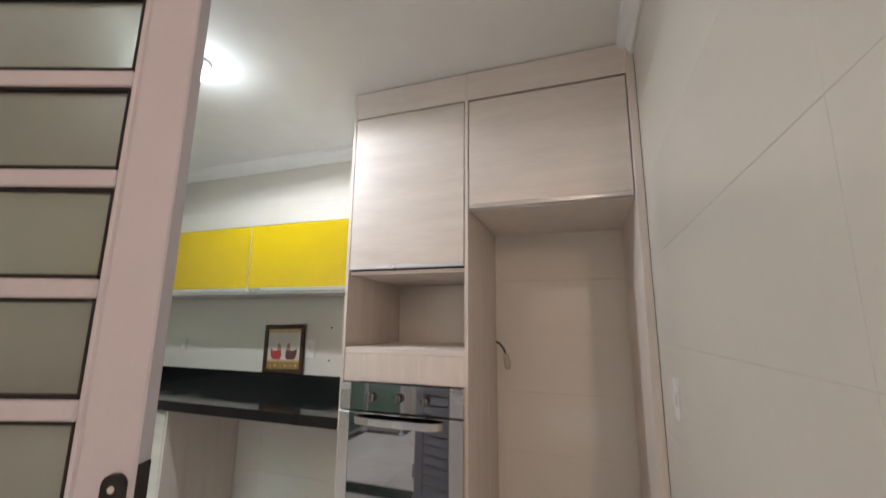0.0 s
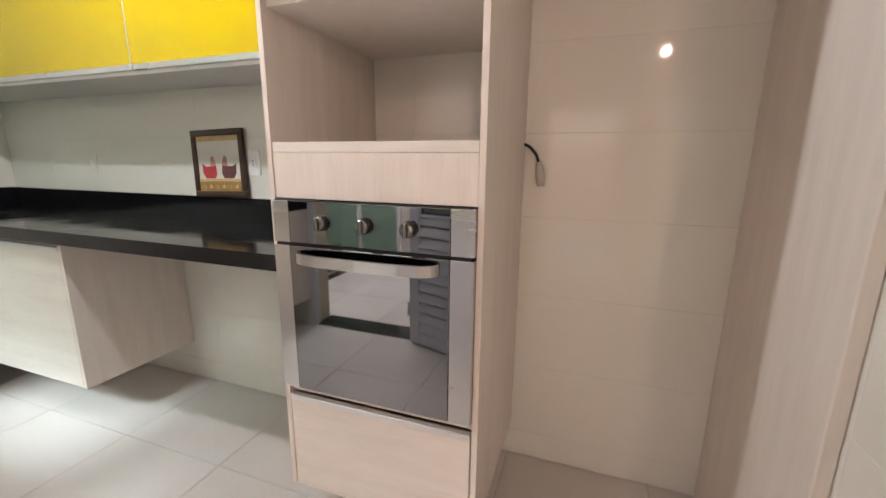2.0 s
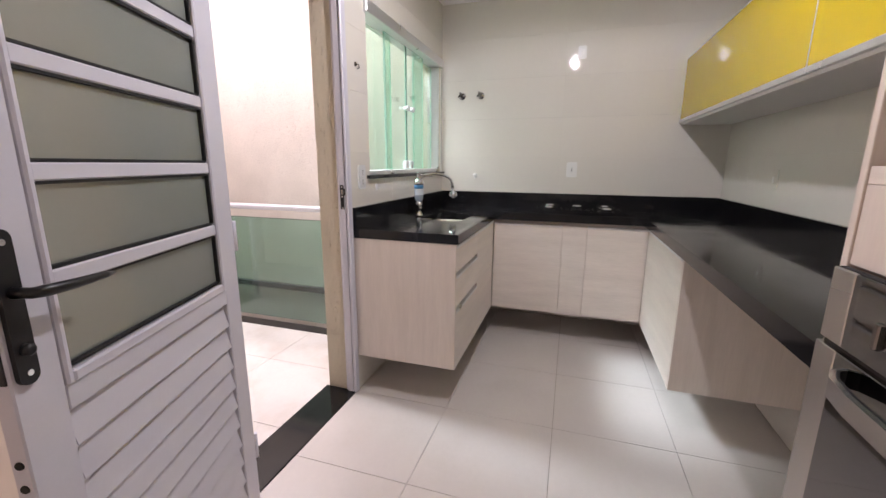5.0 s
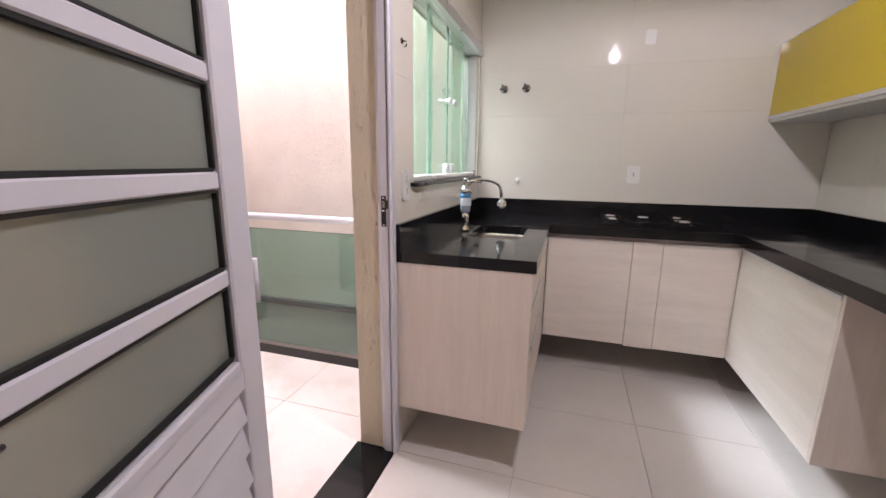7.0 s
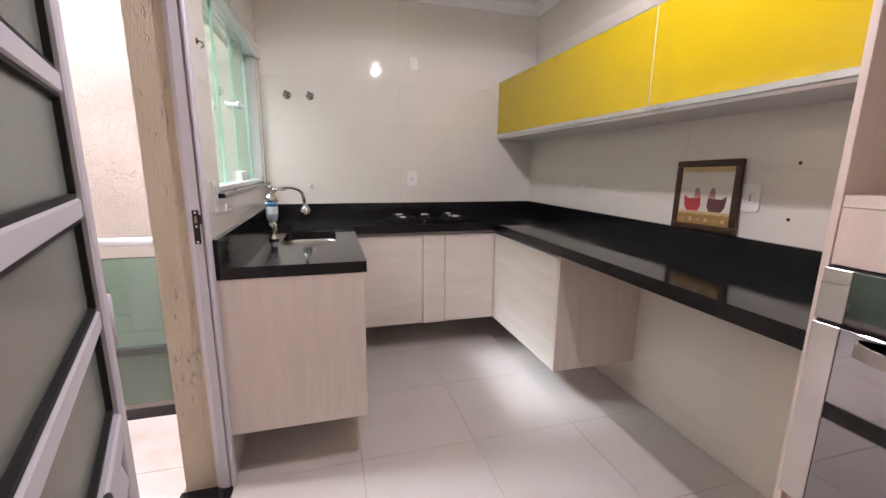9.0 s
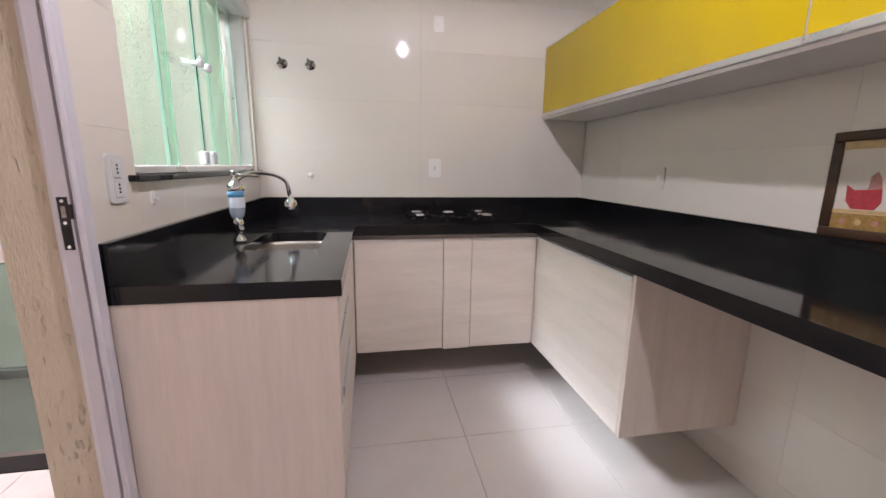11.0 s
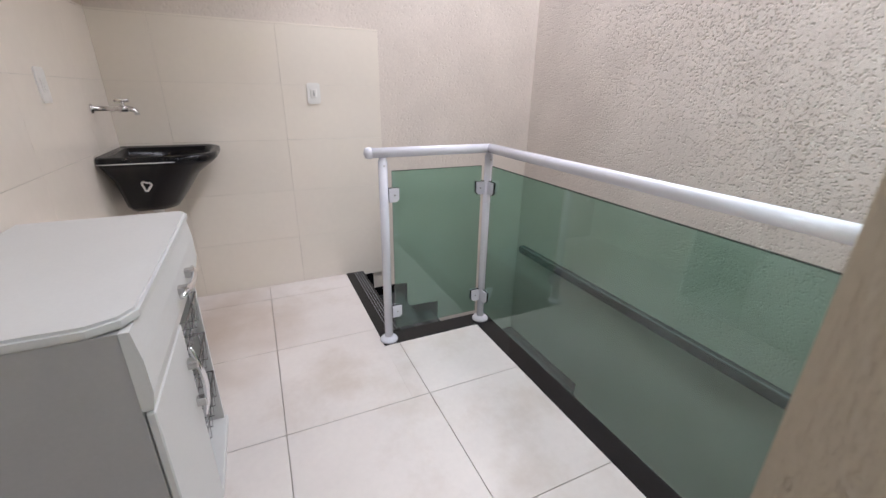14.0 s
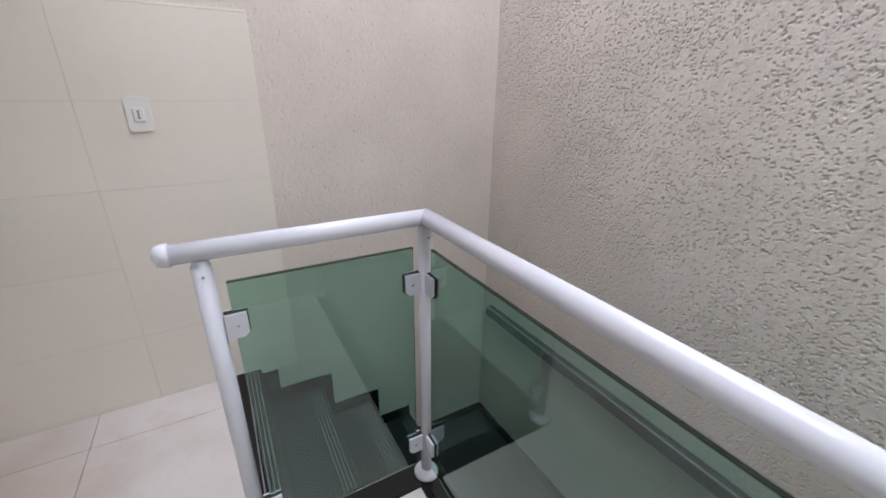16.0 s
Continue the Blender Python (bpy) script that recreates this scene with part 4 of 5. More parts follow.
gas = thing("gas_outlet", (0.0, 0.305, 1.197), "small white pipe outlet cap on the hob wall", "pipe cap")
bm = bmesh.new()
lathe(bm, [(0.020, 0.0), (0.020, 0.006), (0.012, 0.008), (0.012, 0.022), (0.008, 0.024)], axis="x", seg=16)
part("cap", bm, M_WHITEPL, gas)
part("spigot", boxes((0.008, 0.02, -0.006, 0.006, -0.028, -0.01), b=0.002), M_WHITEPL, gas)
for y in (0.178, 0.337):
    v = thing("stop_valve", (0.0, y, 1.846), "round chrome stop valve on the wall above the sink", "valve", "stop valves")
    bm = bmesh.new()
    lathe(bm, [(0.030, 0.0), (0.029, 0.005), (0.014, 0.010), (0.012, 0.030)], axis="x")
    part("escutcheon", bm, M_CHROME, v)
    bm = bmesh.new()
    lathe(bm, [(0.012, 0.030), (0.015, 0.034), (0.015, 0.050), (0.010, 0.056)], axis="x", seg=12)
    for a in (0.4, 0.4 + math.pi / 2):
        c, q = 0.027 * math.cos(a), 0.027 * math.sin(a)
        sweep(bm, [(0.044, -c, -q), (0.044, 0.0, 0.0), (0.044, c, q)], [0.006, 0.008, 0.006], seg=8)
    part("knob", bm, M_KNOB, v, "cross-shaped steel handwheel")
for x, z in ((2.133, 1.372), (2.126, 1.157)):
    w = thing("wall_plug", (x, 2.155, z), "dark empty screw hole in the tiles", "screw hole", "screw holes")
    bm = bmesh.new()
    lathe(bm, [(0.007, 0.0), (0.006, -0.002)], axis="y", seg=10)
    part("hole", bm, M_DARK, w)
hook = thing("wall_hook", (1.47, 0.0, 1.79), "small dull steel hook on the tiles by the window", "hook")
bm = bmesh.new()
lathe(bm, [(0.012, 0.0), (0.011, 0.004), (0.006, 0.006)], axis="y", seg=12)
sweep(bm, [(0, 0.004, 0), (0, 0.02, -0.004), (0, 0.022, -0.018), (0, 0.012, -0.024)], 0.003, seg=8)
part("hook_body", bm, M_KNOB, hook)

hk = thing("wall_hook", (1.27, 0.0, 1.155), "small white stick-on hook below the window sill", "hook")
bm = bmesh.new()
prism(bm, round_rect(-0.011, 0.011, -0.02, 0.02, 0.006), "y", 0.0, 0.004)
sweep(bm, [(0, 0.004, -0.006), (0, 0.016, -0.012), (0, 0.018, -0.002)], 0.003, seg=8)
part("hook_body", bm, M_WHITEPL, hk)

# framed print leaning on the upstand
pic = thing("framed_print", (1.768, 2.138, 1.0605), "dark brown framed print of two red shapes on a shelf", "picture")
pic.matrix_world = pose(1.768, 2.134, 1.0605, -1.5, -1.5, -2.0)
PW, PH = 0.345, 0.328
for r in ((-PW / 2, PW / 2, -0.008, 0.010, 0, 0.030), (-PW / 2, PW / 2, -0.008, 0.010, PH - 0.030, PH), (-PW / 2, -PW / 2 + 0.030, -0.0075, 0.010, 0.030, PH - 0.030), (PW / 2 - 0.030, PW / 2, -0.0075, 0.010, 0.030, PH - 0.030)):
    part("frame_rail", boxes(r, b=0.004, seg=2), M_FRAMEWOOD, pic)
sheet = part("print", boxes((-0.143, 0.143, 0.002, 0.008, 0.029, PH - 0.029)), M_CANVAS, pic, "pale printed sheet")
part("shelf_band", boxes((-0.143, 0.143, 0.0005, 0.0019, 0.029, 0.078)), M_GOLD, sheet, "golden patterned band")
part("shelf_line", boxes((-0.143, 0.143, 0.0003, 0.0019, 0.079, 0.090)), M_TAN, sheet)
part("top_band", boxes((-0.143, 0.143, 0.0005, 0.0019, PH - 0.055, PH - 0.029)), M_TAN, sheet, "tan top band")
# Two printed hens, the plum one a mirror of the red.
for cx, m, flip in ((-0.062, M_RED, 1), (0.062, M_PLUM, -1)):
    bm = bmesh.new()
    prism(bm, [(cx - flip * 0.052, 0.165), (cx - flip * 0.048, 0.115), (cx - flip * 0.030, 0.092), (cx + flip * 0.030, 0.092), (cx + flip * 0.044, 0.115), (cx + flip * 0.040, 0.155), (cx + flip * 0.012, 0.152), (cx - flip * 0.03, 0.150)], "y", -0.0006, 0.0018)
    part("printed_shape", bm, m, sheet, "red hen shape" if flip > 0 else "plum hen shape")
    bm = bmesh.new()
    prism(bm, [(cx + flip * 0.006, 0.1525), (cx + flip * 0.040, 0.156), (cx + flip * 0.034, 0.185), (cx + flip * 0.022, 0.205), (cx + flip * 0.008, 0.190)], "y", -0.0005, 0.0018)
    part("printed_shape", bm, M_PINK, sheet)
for k in range(6):
    bm = bmesh.new()
    lathe(bm, [(0.010, 0.0018), (0.009, -0.0003)], at=(-0.11 + 0.044 * k, 0, 0.052), axis="y", seg=10)
    part("printed_spot", bm, M_TAN if k % 2 else M_PINK, sheet)

# loose cable in the alcove
cord = thing("fridge_cable", (3.30, 2.154, 1.10), "loose black lead with a pale connector from the alcove wall", "cable")
bm = bmesh.new()
sweep(bm, [(-0.043, -0.03, 0.21), (-0.02, -0.03, 0.198), (0.003, -0.032, 0.172), (0.012, -0.034, 0.145)], 0.0055, seg=8)
part("lead", bm, M_BLACK, cord)
bm = bmesh.new()
sweep(bm, [(0.012, -0.034, 0.146), (0.017, -0.035, 0.125), (0.024, -0.036, 0.085), (0.026, -0.036, 0.06)], [0.009, 0.016, 0.018, 0.012], seg=10)
part("connector", bm, M_CORD, cord, "pale plastic connector")
sk = thing("niche_cable", (3.13, 2.12, 1.292), "short lead and plug lying at the back of the niche", "cable")
bm = bmesh.new()
sweep(bm, [(-0.09, 0.0, 0.008), (-0.04, 0.01, 0.010), (0.0, 0.0, 0.016), (0.05, -0.02, 0.010)], 0.005, seg=8)
part("lead", bm, M_WHITEPL, sk)
part("plug", boxes((-0.012, 0.012, 0.0, 0.022, 0.014, 0.052), b=0.004), M_CORD, sk)

# ceiling lamps
def ceiling_lamp(at, lit, label):
    lamp = thing("ceiling_lamp", at, label, "lamp")
    bm = bmesh.new()
    lathe(bm, [(0.062, 0.0), (0.062, -0.010), (0.050, -0.024), (0.034, -0.030), (0.030, -0.042)])
    part("lamp_holder", bm, M_WHITEPL, lamp)
    bm = bmesh.new()
    lathe(bm, [(0.016, -0.043), (0.026, -0.055), (0.032, -0.070), (0.031, -0.084), (0.023, -0.096), (0.010, -0.101)])
    b = part("bulb", bm, lit, lamp, "lit white bulb")
    b.visible_shadow = False


ceiling_lamp((2.04, 1.05, TOP), M_BULB, "bare lit bulb in a white ceiling holder")
ceiling_lamp((4.22, -1.75, TOP), M_BULB_HALL, "lit bulb in a white holder in the hall")

# ==== stairs ====
stairs = thing("staircase", (0, 0, 0), "dark granite stairs turning down the light well", "stairs")
RUN, RISE = 0.262, 0.215
for k in range(1, 4):
    x1 = 1.345 - RUN * (k - 1)
    z = -0.028 - RISE * k
    step = part("step", boxes((x1 - RUN - 0.018, x1, -2.752, -1.872, z - 0.03, z), b=0.003), M_STEP, stairs)
    part("riser", boxes((x1 - 0.016, x1 - 0.001, -2.752, -1.872, z + 0.0005, z + RISE - 0.031)), M_GRANITE, step)
    for i in range(4):
        part("grip_strip", boxes((x1 - RUN + 0.004 + 0.016 * i, x1 - RUN + 0.008 + 0.016 * i, -2.70, -1.92, z - 0.0005, z + 0.0012)), M_LIGHTLINE, step)
    part("skirting", boxes((x1 - RUN - 0.014, x1 + 0.0, -2.754, -2.742, z + 0.001, z + 0.070), (x1 - 0.075, x1 + 0.0, -2.7535, -2.7425, z + 0.070, z + RISE + 0.065)), M_GRANITE, step, "black stepped skirting")
zl = -0.028 - RISE * 4
land = part("landing", boxes((-0.018, 1.345 - RUN * 3, -2.752, -1.872, zl - 0.05, zl), b=0.003), M_STEP, stairs)
part("riser", boxes((1.345 - RUN * 3 - 0.016, 1.345 - RUN * 3 - 0.001, -2.752, -1.872, zl, zl + RISE - 0.031)), M_GRANITE, land)
part("skirting", boxes((-0.018, 0.56, -2.754, -2.742, zl + 0.001, zl + 0.065), (-0.0195, -0.008, -2.742, -1.87, zl + 0.001, zl + 0.065)), M_GRANITE, land)
for k in range(1, 7):
    y0 = -1.872 + RUN * (k - 1)
    z = zl - RISE * k
    step = part("step", boxes((-0.018, 0.828, y0, y0 + RUN + 0.018, z - 0.03, z), b=0.003), M_STEP, stairs)
    part("riser", boxes((-0.018, 0.828, y0 + 0.001, y0 + 0.016, z + 0.0005, z + RISE - 0.031)), M_GRANITE, step)
    for i in range(4):
        part("grip_strip", boxes((0.03, 0.79, y0 + RUN - 0.008 - 0.016 * i, y0 + RUN - 0.004 - 0.016 * i, z - 0.0005, z + 0.0012)), M_LIGHTLINE, step)

# ==== glass railing ====
PX, PY, PE = 0.885, -1.82, 1.433
rail = thing("railing", (PX, PY, -0.016), "white tubular railing with green glass panels round the stairwell", "railing")
RZ = 0.969
bm = bmesh.new()


def tube_run(bm, a, b, cut_a, cut_b, r=0.026, seg=20):
    """A straight tube along a to b; cut tells how its end leans (for a mitre)."""
    d = (b - a).normalized()
    side = d.cross(Vector((0, 0, 1))).normalized()
    rings = []
    for p, c in ((a, cut_a), (b, cut_b)):
        rings.append([bm.verts.new(p + r * (math.cos(2 * math.pi * k / seg) * side + 0.85 * math.sin(2 * math.pi * k / seg) * Vector((0, 0, 1))) + d * (c * r * math.cos(2 * math.pi * k / seg))) for k in range(seg)])
    for k in range(seg):
        f = bm.faces.new((rings[0][k], rings[0][(k + 1) % seg], rings[1][(k + 1) % seg], rings[1][k]))
        f.smooth = True
    bm.faces.new(rings[0])
    bm.faces.new(list(reversed(rings[1])))
    bmesh.ops.recalc_face_normals(bm, faces=bm.faces[:])


tube_run(bm, Vector((0, 0, RZ)), Vector((0.60, 0, RZ)), -1, 0)
part("handrail", bm, M_RAIL, rail, "white tube handrail")
bm = bmesh.new()
tube_run(bm, Vector((0, 0, RZ)), Vector((0, 1.636, RZ)), 1, 0)
part("handrail", bm, M_RAIL, rail, "white tube handrail")
bm = bmesh.new()
lathe(bm, [(0.0255, 0.60), (0.025, 0.612), (0.022, 0.624), (0.008, 0.630)], at=(0, 0, RZ), axis="x", seg=20)
part("end_cap", bm, M_RAIL, rail)
for px, py in ((0.0, 0.0), (PE - PX, 0.0), (0.0, 1.575)):
    bm = bmesh.new()
    lathe(bm, [(0.021, 0.0), (0.021, RZ - 0.035), (0.017, RZ - 0.034), (0.017, RZ - 0.020)], at=(px, py, 0), seg=20)
    post = part("post", bm, M_RAIL, rail)
    bm = bmesh.new()
    lathe(bm, [(0.046, 0.001), (0.046, 0.008), (0.040, 0.016), (0.026, 0.024), (0.0215, 0.026)], at=(px, py, 0), seg=24)
    part("base_flange", bm, M_RAIL, post, "round white base flange")
    bm = bmesh.new()
    lathe(bm, [(0.0035, 0.0), (0.003, 0.0025)], at=(px, py + 0.0205, RZ - 0.055), axis="y", seg=8)
    part("screw", bm, M_STEEL, post)
gp1 = part("glass_panel", boxes((0.040, PE - PX - 0.040, -0.004, 0.004, 0.065, 0.884), b=0.001), M_GREEN, rail, "short green glass panel")
gp2 = part("glass_panel", boxes((-0.004, 0.004, 0.040, 1.535, 0.065, 0.884), b=0.001), M_GREEN, rail, "long green glass panel")
for g, r in ((gp1, [(0.040, PE - PX - 0.040, -0.0045, 0.0045, 0.8842, 0.8865)]), (gp2, [(-0.0045, 0.0045, 0.040, 1.535, 0.8842, 0.8865)])):
    g.visible_shadow = False
    part("glass_edge", boxes(*r), M_GLASSEDGE, g, "dark polished glass edge")
for z in (0.165, 0.775):
    for cx, sgn in ((0.022, 1), (PE - PX - 0.022, -1)):
        bm = bmesh.new()
        prism(bm, [(cx, z - 0.032), (cx + sgn * 0.036, z - 0.032), (cx + sgn * 0.048, z - 0.020), (cx + sgn * 0.048, z + 0.032), (cx, z + 0.032)], "y", -0.014, 0.014)
        c = part("glass_clamp", bm, M_RAIL, rail, "white glass clamp")
        bm = bmesh.new()
        prism(bm, [(cx, z - 0.034), (cx + sgn * 0.037, z - 0.034), (cx + sgn * 0.051, z - 0.021), (cx + sgn * 0.051, z + 0.034), (cx, z + 0.034)], "y", -0.0075, 0.0075)
        part("gasket", bm, M_RUBBER, c, "black clamp gasket")
        bm = bmesh.new()
        lathe(bm, [(0.004, 0.0), (0.003, 0.002)], at=(cx + sgn * 0.026, 0.0142, z), axis="y", seg=8)
        part("screw", bm, M_STEEL, c)
    for cy, sgn in ((0.022, 1), (1.553, -1)):
        bm = bmesh.new()
        prism(bm, [(cy, z - 0.032), (cy + sgn * 0.036, z - 0.032), (cy + sgn * 0.048, z - 0.020), (cy + sgn * 0.048, z + 0.032), (cy, z + 0.032)], "x", -0.014, 0.014)
        c = part("glass_clamp", bm, M_RAIL, rail, "white glass clamp")
        bm = bmesh.new()
        prism(bm, [(cy, z - 0.034), (cy + sgn * 0.037, z - 0.034), (cy + sgn * 0.051, z - 0.021), (cy + sgn * 0.051, z + 0.034), (cy, z + 0.034)], "x", -0.0075, 0.0075)
        part("gasket", bm, M_RUBBER, c, "black clamp gasket")

# ==== laundry corner ====
tank = thing("laundry_tank", (2.588, -2.733, 0.0), "black moulded plastic laundry tank hung in the corner", "laundry tank")
bm = bmesh.new()


def tank_ring(x0, y1, r, z, inset=0.0):
    """A rounded plan, square to the walls at the back and round at its outer corner."""
    out = [(-0.004 - inset, 0.003 + inset), (-0.004 - inset, y1 - 0.03), (-0.03 - inset, y1)]
    for k in range(9):
        a = radians(90 + 90 * k / 8)
        out.append((x0 + r + r * math.cos(a), y1 - r + r * math.sin(a)))
    out += [(x0, 0.06 + inset), (x0 + 0.04, 0.003 + inset)]
    return [(x, y, z) for x, y in out]


rings = [tank_ring(-0.465, 0.465, 0.16, 0.885), tank_ring(-0.465, 0.465, 0.16, 0.908), tank_ring(-0.45, 0.452, 0.155, 0.915), tank_ring(-0.43, 0.43, 0.14, 0.908, 0.03),
         tank_ring(-0.405, 0.405, 0.13, 0.86, 0.04), tank_ring(-0.28, 0.355, 0.10, 0.68, 0.06), tank_ring(-0.22, 0.315, 0.08, 0.66, 0.08)]
outer = [tank_ring(-0.465, 0.465, 0.16, 0.885), tank_ring(-0.445, 0.445, 0.15, 0.865, 0.005), tank_ring(-0.36, 0.405, 0.13, 0.80, 0.03), tank_ring(-0.27, 0.38, 0.11, 0.67, 0.05), tank_ring(-0.25, 0.355, 0.09, 0.645, 0.06)]
for chain in (rings, outer):
    vr = [[bm.verts.new(p) for p in ring] for ring in chain]
    n = len(vr[0])
    for a, b in zip(vr, vr[1:]):
        for k in range(n):
            f = bm.faces.new((a[k], a[(k + 1) % n], b[(k + 1) % n], b[k]))
            f.smooth = True
    bm.faces.new(vr[-1])
bmesh.ops.remove_doubles(bm, verts=bm.verts[:], dist=0.0005)
bmesh.ops.recalc_face_normals(bm, faces=bm.faces[:])
part("basin", bm, M_TANK, tank)
bm = bmesh.new()
sweep(bm, [(-0.01, 0.467, 0.887), (-0.12, 0.467, 0.887), (-0.30, 0.467, 0.887)], 0.002, seg=6)
part("rim_line", bm, M_WHITEPL, tank, "pale line under the rim")
bm = bmesh.new()
for k in range(14):
    a0, a1 = 2 * math.pi * k / 14, 2 * math.pi * (k + 1) / 14
    rr = 0.020 + 0.005 * math.sin(3 * a0)
    sweep(bm, [(-0.16 + 0.8 * rr * math.cos(a0), 0.408, 0.775 + rr * math.sin(a0)), (-0.16 + 0.8 * rr * math.cos(a1), 0.408, 0.775 + rr * math.sin(a1))], 0.005, seg=5)
part("worn_patch", bm, M_WHITEPL, tank, "pale worn ring on the front")
bm = bmesh.new()
lathe(bm, [(0.030, 0.648), (0.030, 0.622), (0.024, 0.618), (0.022, 0.585)], at=(-0.15, 0.24, 0))
drain = part("drain_spout", bm, M_WHITEPL, tank, "white drain spout")
bm = bmesh.new()
sweep(bm, [(-0.15, 0.24, 0.60), (-0.155, 0.22, 0.55), (-0.18, 0.18, 0.48), (-0.213, 0.15, 0.405), (-0.222, 0.14, 0.378), (-0.205, 0.135, 0.357), (-0.17, 0.13, 0.367), (-0.12, 0.13, 0.395), (-0.06, 0.14, 0.42), (0.0, 0.15, 0.43)], [0.020, 0.020, 0.020, 0.020, 0.020, 0.019, 0.016, 0.015, 0.015, 0.015], seg=12)
hose = part("drain_hose", bm, M_HOSE, tank, "pale ribbed drain hose")
bm = bmesh.new()
for k in range(10):
    f = k / 9
    p0 = Vector((-0.17 + 0.11 * f, 0.13 + 0.009 * f, 0.368 + 0.052 * f))
    sweep(bm, [p0, p0 + Vector((0.004, 0, 0.001))], 0.0175, seg=12)
part("hose_rib", bm, M_HOSE, hose)

tap = thing("garden_tap", (2.59, -2.46, 1.112), "small chrome bib tap above the laundry tank", "tap")
bm = bmesh.new()
lathe(bm, [(0.022, 0.0), (0.021, -0.005), (0.010, -0.008), (0.010, -0.10), (0.014, -0.102), (0.014, -0.135)], axis="x", seg=16)
part("tap_body", bm, M_STEEL, tap)
bm = bmesh.new()
sweep(bm, [(-0.118, 0, 0.0), (-0.118, 0, 0.032)], 0.008, seg=10)
sweep(bm, [(-0.118, -0.028, 0.036), (-0.118, 0.028, 0.036)], 0.006, seg=8)
sweep(bm, [(-0.146, 0, 0.036), (-0.090, 0, 0.036)], 0.006, seg=8)
part("tap_handle", bm, M_STEEL, tap)
bm = bmesh.new()
sweep(bm, [(-0.13, 0, 0.0), (-0.15, 0, -0.002), (-0.165, 0, -0.014), (-0.168, 0, -0.028)], [0.012, 0.011, 0.010, 0.010], seg=10)
part("tap_spout", bm, M_STEEL, tap)

# white cupboard with wire rack, standing against the laundry wall
cb = thing("laundry_cupboard", (2.180, -1.535, -0.018), "white low cupboard with rounded top, drawer and open wire rack", "cupboard")
CD, CW = 0.405, 0.72
bm = bmesh.new()
prism(bm, [(CD, -0.005), (0.016, -0.005), (-0.004, 0.002), (-0.014, 0.020), (-0.014, CW - 0.045), (0.006, CW - 0.012), (0.05, CW + 0.008), (CD, CW + 0.008)], "z", 0.832, 0.856)
bmesh.ops.bevel(bm, geom=[e for e in bm.edges if abs(e.verts[0].co.z - e.verts[1].co.z) < 0.001], offset=0.006, segments=2, affect="EDGES")
part("top", bm, M_CABW, cb)
part("side_panel", boxes((0.012, CD, 0.0, 0.016, 0.03, 0.831), b=0.001), M_CABW, cb)
part("side_panel", boxes((0.012, CD, CW - 0.016, CW, 0.03, 0.831), b=0.001), M_CABG, cb, "grey end panel")
part("back_panel", boxes((CD - 0.012, CD, 0.017, CW - 0.017, 0.03, 0.831)), M_CABG, cb)
part("divider", boxes((0.014, CD - 0.013, 0.368, 0.382, 0.045, 0.655)), M_CABG, cb)
part("bottom_panel", boxes((0.0, CD, 0.0, CW, 0.005, 0.030), b=0.003), M_CABW, cb)
part("shelf", boxes((0.014, CD - 0.013, 0.017, CW - 0.017, 0.656, 0.668)), M_CABG, cb)
bm = bmesh.new()
prism(bm, [(0.012, 0.664), (-0.006, 0.664), (-0.013, 0.70), (-0.012, 0.77), (-0.004, 0.831), (0.012, 0.831)], "y", 0.0, CW)
dr = part("drawer_front", bm, M_CABW, cb, "bowed white drawer front")
dd = part("cabinet_door", boxes((-0.006, 0.010, 0.384, CW - 0.002, 0.034, 0.656), b=0.003), M_CABW, cb)


def bow_handle(parent, a, b, out):
    a, b = Vector(a), Vector(b)
    bm = bmesh.new()
    pts = [a + (b - a) * (k / 8) + Vector((-out * math.sin(math.pi * k / 8) - 0.012, 0, 0)) for k in range(9)]
    sweep(bm, pts, [0.005, 0.007, 0.008, 0.008, 0.008, 0.008, 0.008, 0.007, 0.005], seg=8)
    h = part("handle", bm, M_CHROME, parent, "bowed chrome handle")
    for f in (0.22, 0.78):
        p = a + (b - a) * f
        part("handle_foot", boxes((p.x - out * 0.8 - 0.012, p.x + 0.004, p.y - 0.012, p.y + 0.012, p.z - 0.012, p.z + 0.012), b=0.003), M_STEEL, h)


bow_handle(dr, (-0.012, 0.19, 0.735), (-0.012, 0.40, 0.735), 0.016)
bow_handle(dd, (-0.006, 0.415, 0.385), (-0.006, 0.415, 0.60), 0.016)
for z in (0.155, 0.32, 0.48):
    bm = bmesh.new()
    x0, x1, y0, y1 = 0.012, CD - 0.02, 0.024, 0.360
    sweep(bm, [(x0, y0, z + 0.10), (x1, y0, z + 0.10), (x1, y1, z + 0.10), (x0, y1, z + 0.10), (x0, y0 + 0.001, z + 0.10)], 0.0035, seg=6)
    basket = part("wire_basket", bm, M_WIRE, cb, "steel wire basket")
    for k in range(7):
        bm = bmesh.new()
        y = 0.040 + 0.0525 * k
        sweep(bm, [(x0, y, z + 0.10), (x0 + 0.005, y, z), (x1 - 0.008, y, z), (x1, y, z + 0.10)], 0.002, seg=5)
        part("wire", bm, M_WIRE, basket)
    for k in range(4):
        bm = bmesh.new()
        x = 0.03 + 0.09 * k
        sweep(bm, [(x, y0, z + 0.10), (x, y0 + 0.008, z + 0.003), (x, y1 - 0.008, z + 0.003), (x, y1, z + 0.10)], 0.002, seg=5)
        part("wire", bm, M_WIRE, basket)
for y in (0.03, CW - 0.03):
    for x in (0.03, CD - 0.04):
        bm = bmesh.new()
        lathe(bm, [(0.014, 0.0), (0.014, 0.006)], at=(x, y, 0), seg=12)
        part("foot", bm, M_BLACK, cb)

# ==== tiles, piece by piece ====
TILE_MESHES = {}


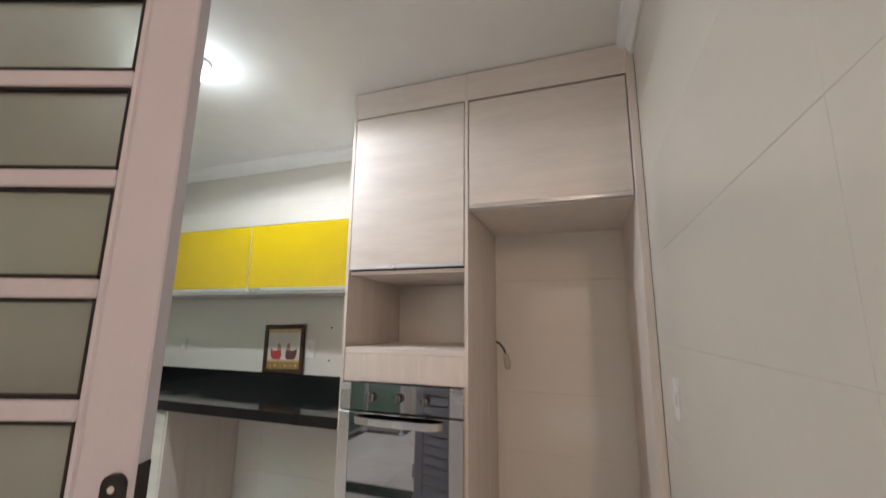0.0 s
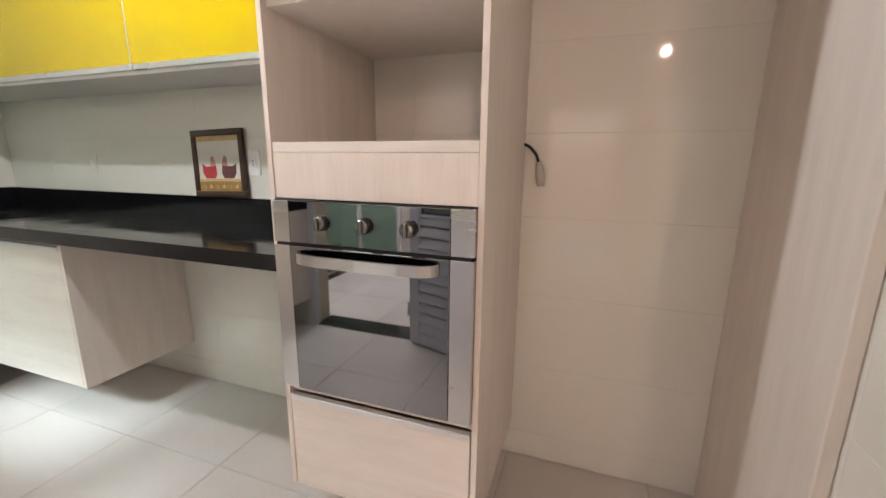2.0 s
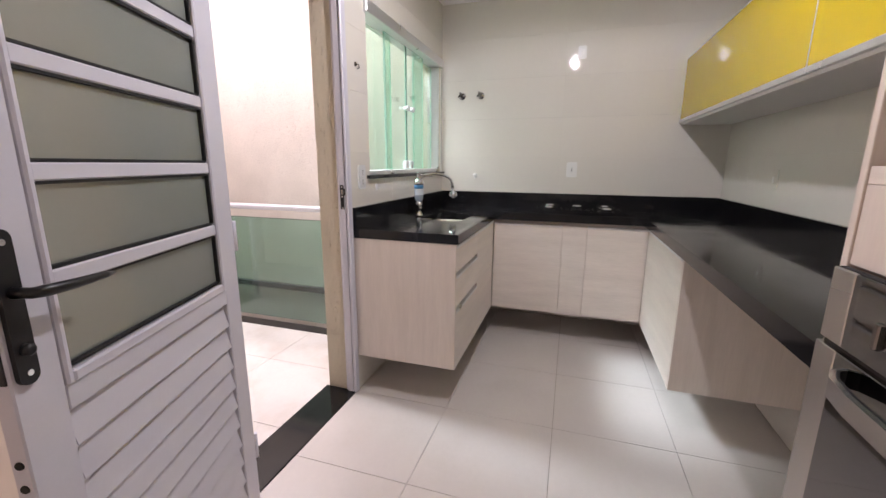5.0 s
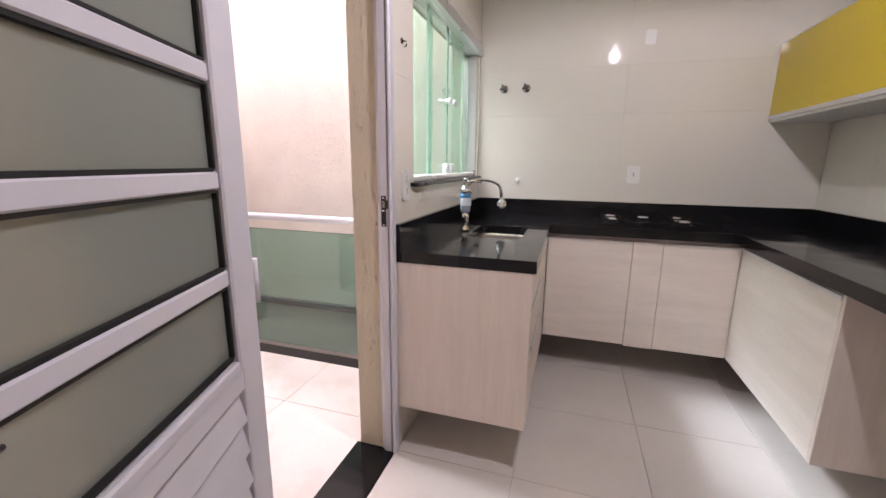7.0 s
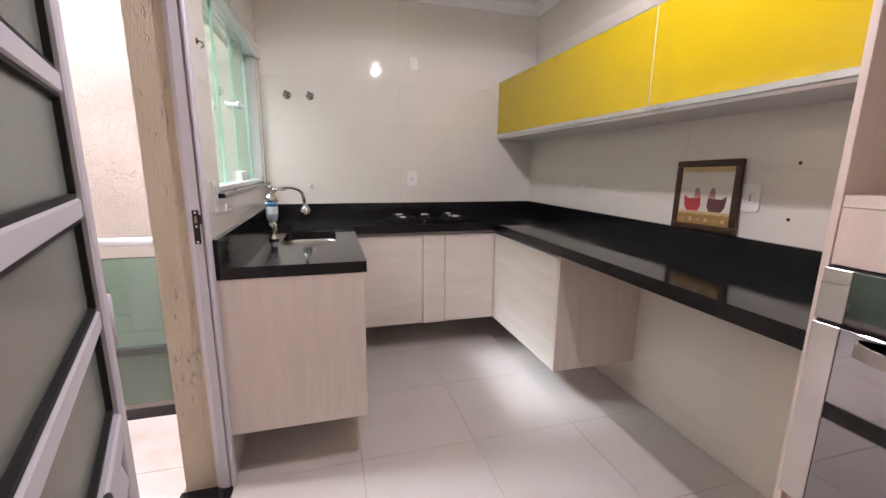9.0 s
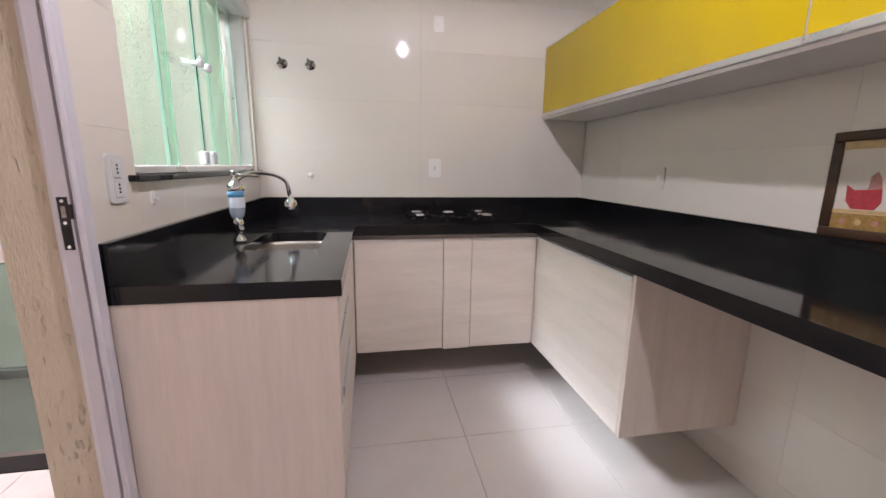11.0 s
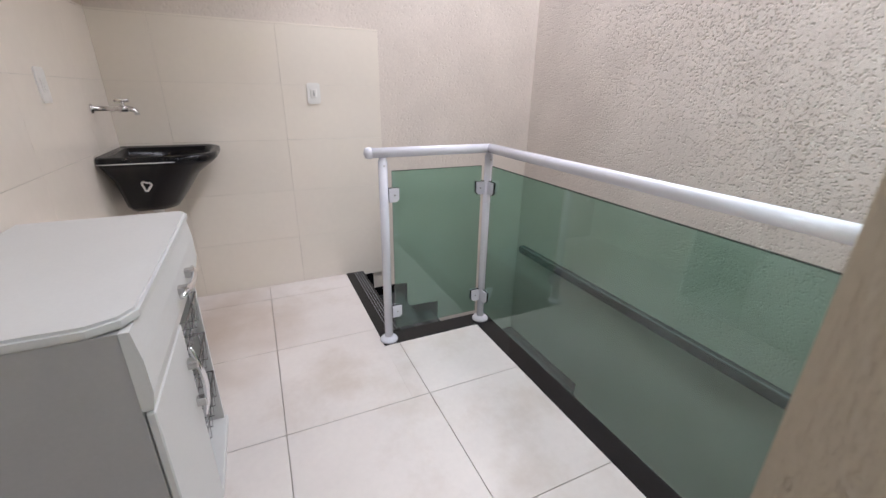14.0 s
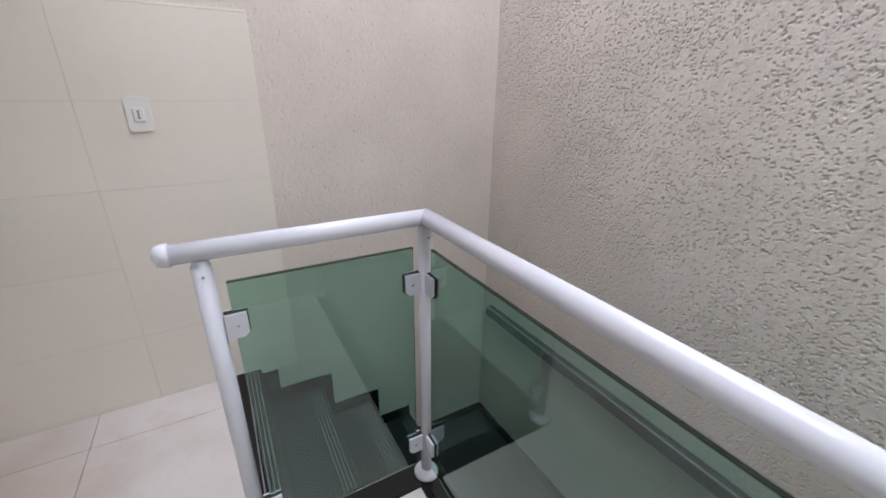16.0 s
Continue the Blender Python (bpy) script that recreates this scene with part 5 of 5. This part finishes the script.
def tile_mesh(size, axis, sgn, thick, material):
    key = (round(size[0], 4), round(size[1], 4), axis, sgn, material.name)
    if key not in TILE_MESHES:
        w, h = size
        c = 0.0005
        bm = bmesh.new()
        loops = []
        for i, d in ((0.0, 0.0), (0.0, thick - c), (c, thick)):
            loop = []
            for u, v in ((i, i), (w - i, i), (w - i, h - i), (i, h - i)):
                q = {"x": (sgn * d, u, v), "y": (u, sgn * d, v), "z": (u, v, sgn * d)}[axis]
                loop.append(bm.verts.new(q))
            loops.append(loop)
        for a, b in zip(loops, loops[1:]):
            for k in range(4):
                bm.faces.new((a[k], a[(k + 1) % 4], b[(k + 1) % 4], b[k]))
        bm.faces.new(loops[-1])
        bmesh.ops.recalc_face_normals(bm, faces=bm.faces[:])
        me = bpy.data.meshes.new("tile")
        bm.to_mesh(me)
        bm.free()
        me.materials.append(material)
        TILE_MESHES[key] = me
    return TILE_MESHES[key]


def cut(cell, hole):
    """What is left of a cell when the hole is taken out, as rectangles."""
    a0, a1, b0, b1 = cell
    h0, h1, k0, k1 = hole
    if h0 >= a1 or h1 <= a0 or k0 >= b1 or k1 <= b0:
        return [cell]
    out = []
    if h0 > a0:
        out.append((a0, h0, b0, b1))
    if h1 < a1:
        out.append((h1, a1, b0, b1))
    m0, m1 = max(a0, h0), min(a1, h1)
    if k0 > b0:
        out.append((m0, m1, b0, k0))
    if k1 < b1:
        out.append((m0, m1, k1, b1))
    return out


def lay_tiles(parent, axis, plane, sgn, area, pitch, start, material, holes=(), thick=0.008, gap=0.0005):
    u0, u1, v0, v1 = area
    us = [u0] + [u for u in (start[0] + pitch[0] * k for k in range(-20, 21)) if u0 + 0.004 < u < u1 - 0.004] + [u1]
    vs = [v0] + [v for v in (start[1] + pitch[1] * k for k in range(-20, 21)) if v0 + 0.004 < v < v1 - 0.004] + [v1]
    for a0, a1 in zip(us, us[1:]):
        for b0, b1 in zip(vs, vs[1:]):
            cells = [(a0 + gap / 2, a1 - gap / 2, b0 + gap / 2, b1 - gap / 2)]
            for h in holes:
                cells = [c for cell in cells for c in cut(cell, h)]
            for c in cells:
                if c[1] - c[0] < 0.006 or c[3] - c[2] < 0.006:
                    continue
                ob = new("tile", tile_mesh((c[1] - c[0], c[3] - c[2]), axis, sgn, thick, material))
                ob.location = {"x": (plane, c[0], c[2]), "y": (c[0], plane, c[2]), "z": (c[0], c[2], plane)}[axis]
                ob.parent = parent


PZ = 0.3085
lay_tiles(wall_north, "y", 2.163, -1, (0.0, 4.0, 0.0, TOP), (1.19, PZ), (4.0, 0.115), M_TILE_WALL)
lay_tiles(wall_west, "x", -0.008, 1, (0.0, 2.155, 0.0, TOP), (1.19, PZ), (1.0, 0.115), M_TILE_WALL)
lay_tiles(wall_south, "y", -0.008, 1, (0.0, 2.71, 0.0, TOP), (0.595, PZ), (0.45, 0.115), M_TILE_WALL, holes=((0.04, 1.345, 1.205, 2.115), (1.585, 2.425, -0.1, 2.13)))
lay_tiles(wall_east, "x", 4.008, -1, (0.10, 2.155, 0.0, TOP), (1.19, PZ), (1.50, 0.115), M_TILE_WALL, gap=0.0003)
lay_tiles(wall_shaft_south, "y", -2.755, 1, (1.172, 2.59, -0.045, 1.556), (0.59, 0.3105), (1.757, -0.006), M_TILE_BWALL, thick=0.02, gap=0.0007)
lay_tiles(wall_hall_west, "x", 2.598, -1, (-2.735, -0.182, -0.03, 1.556), (0.59, 0.3105), (-2.40, -0.006), M_TILE_BWALL, gap=0.0007)
lay_tiles(floor, "z", -0.008, 1, (0.0, 4.0, 0.001, 2.155), (0.555, 0.555), (1.582, 0.540), M_TILE_FLOOR, gap=0.0022)
lay_tiles(floor, "z", -0.008, 1, (2.71, 5.2, -3.2, 0.001), (0.555, 0.555), (2.692, 0.540), M_TILE_FLOOR, gap=0.0022)
lay_tiles(floor, "z", -0.008, 1, (4.0, 5.2, 0.001, 0.10), (0.555, 0.555), (2.692, 0.540), M_TILE_FLOOR, gap=0.0022)
lay_tiles(balcony_floor, "z", -0.028, 1, (0.931, 2.59, -2.735, -0.201), (0.587, 0.585), (1.392, -1.362), M_TILE_BALC, holes=((0.0, 1.471, -3.0, -1.774),), gap=0.0026, thick=0.010)
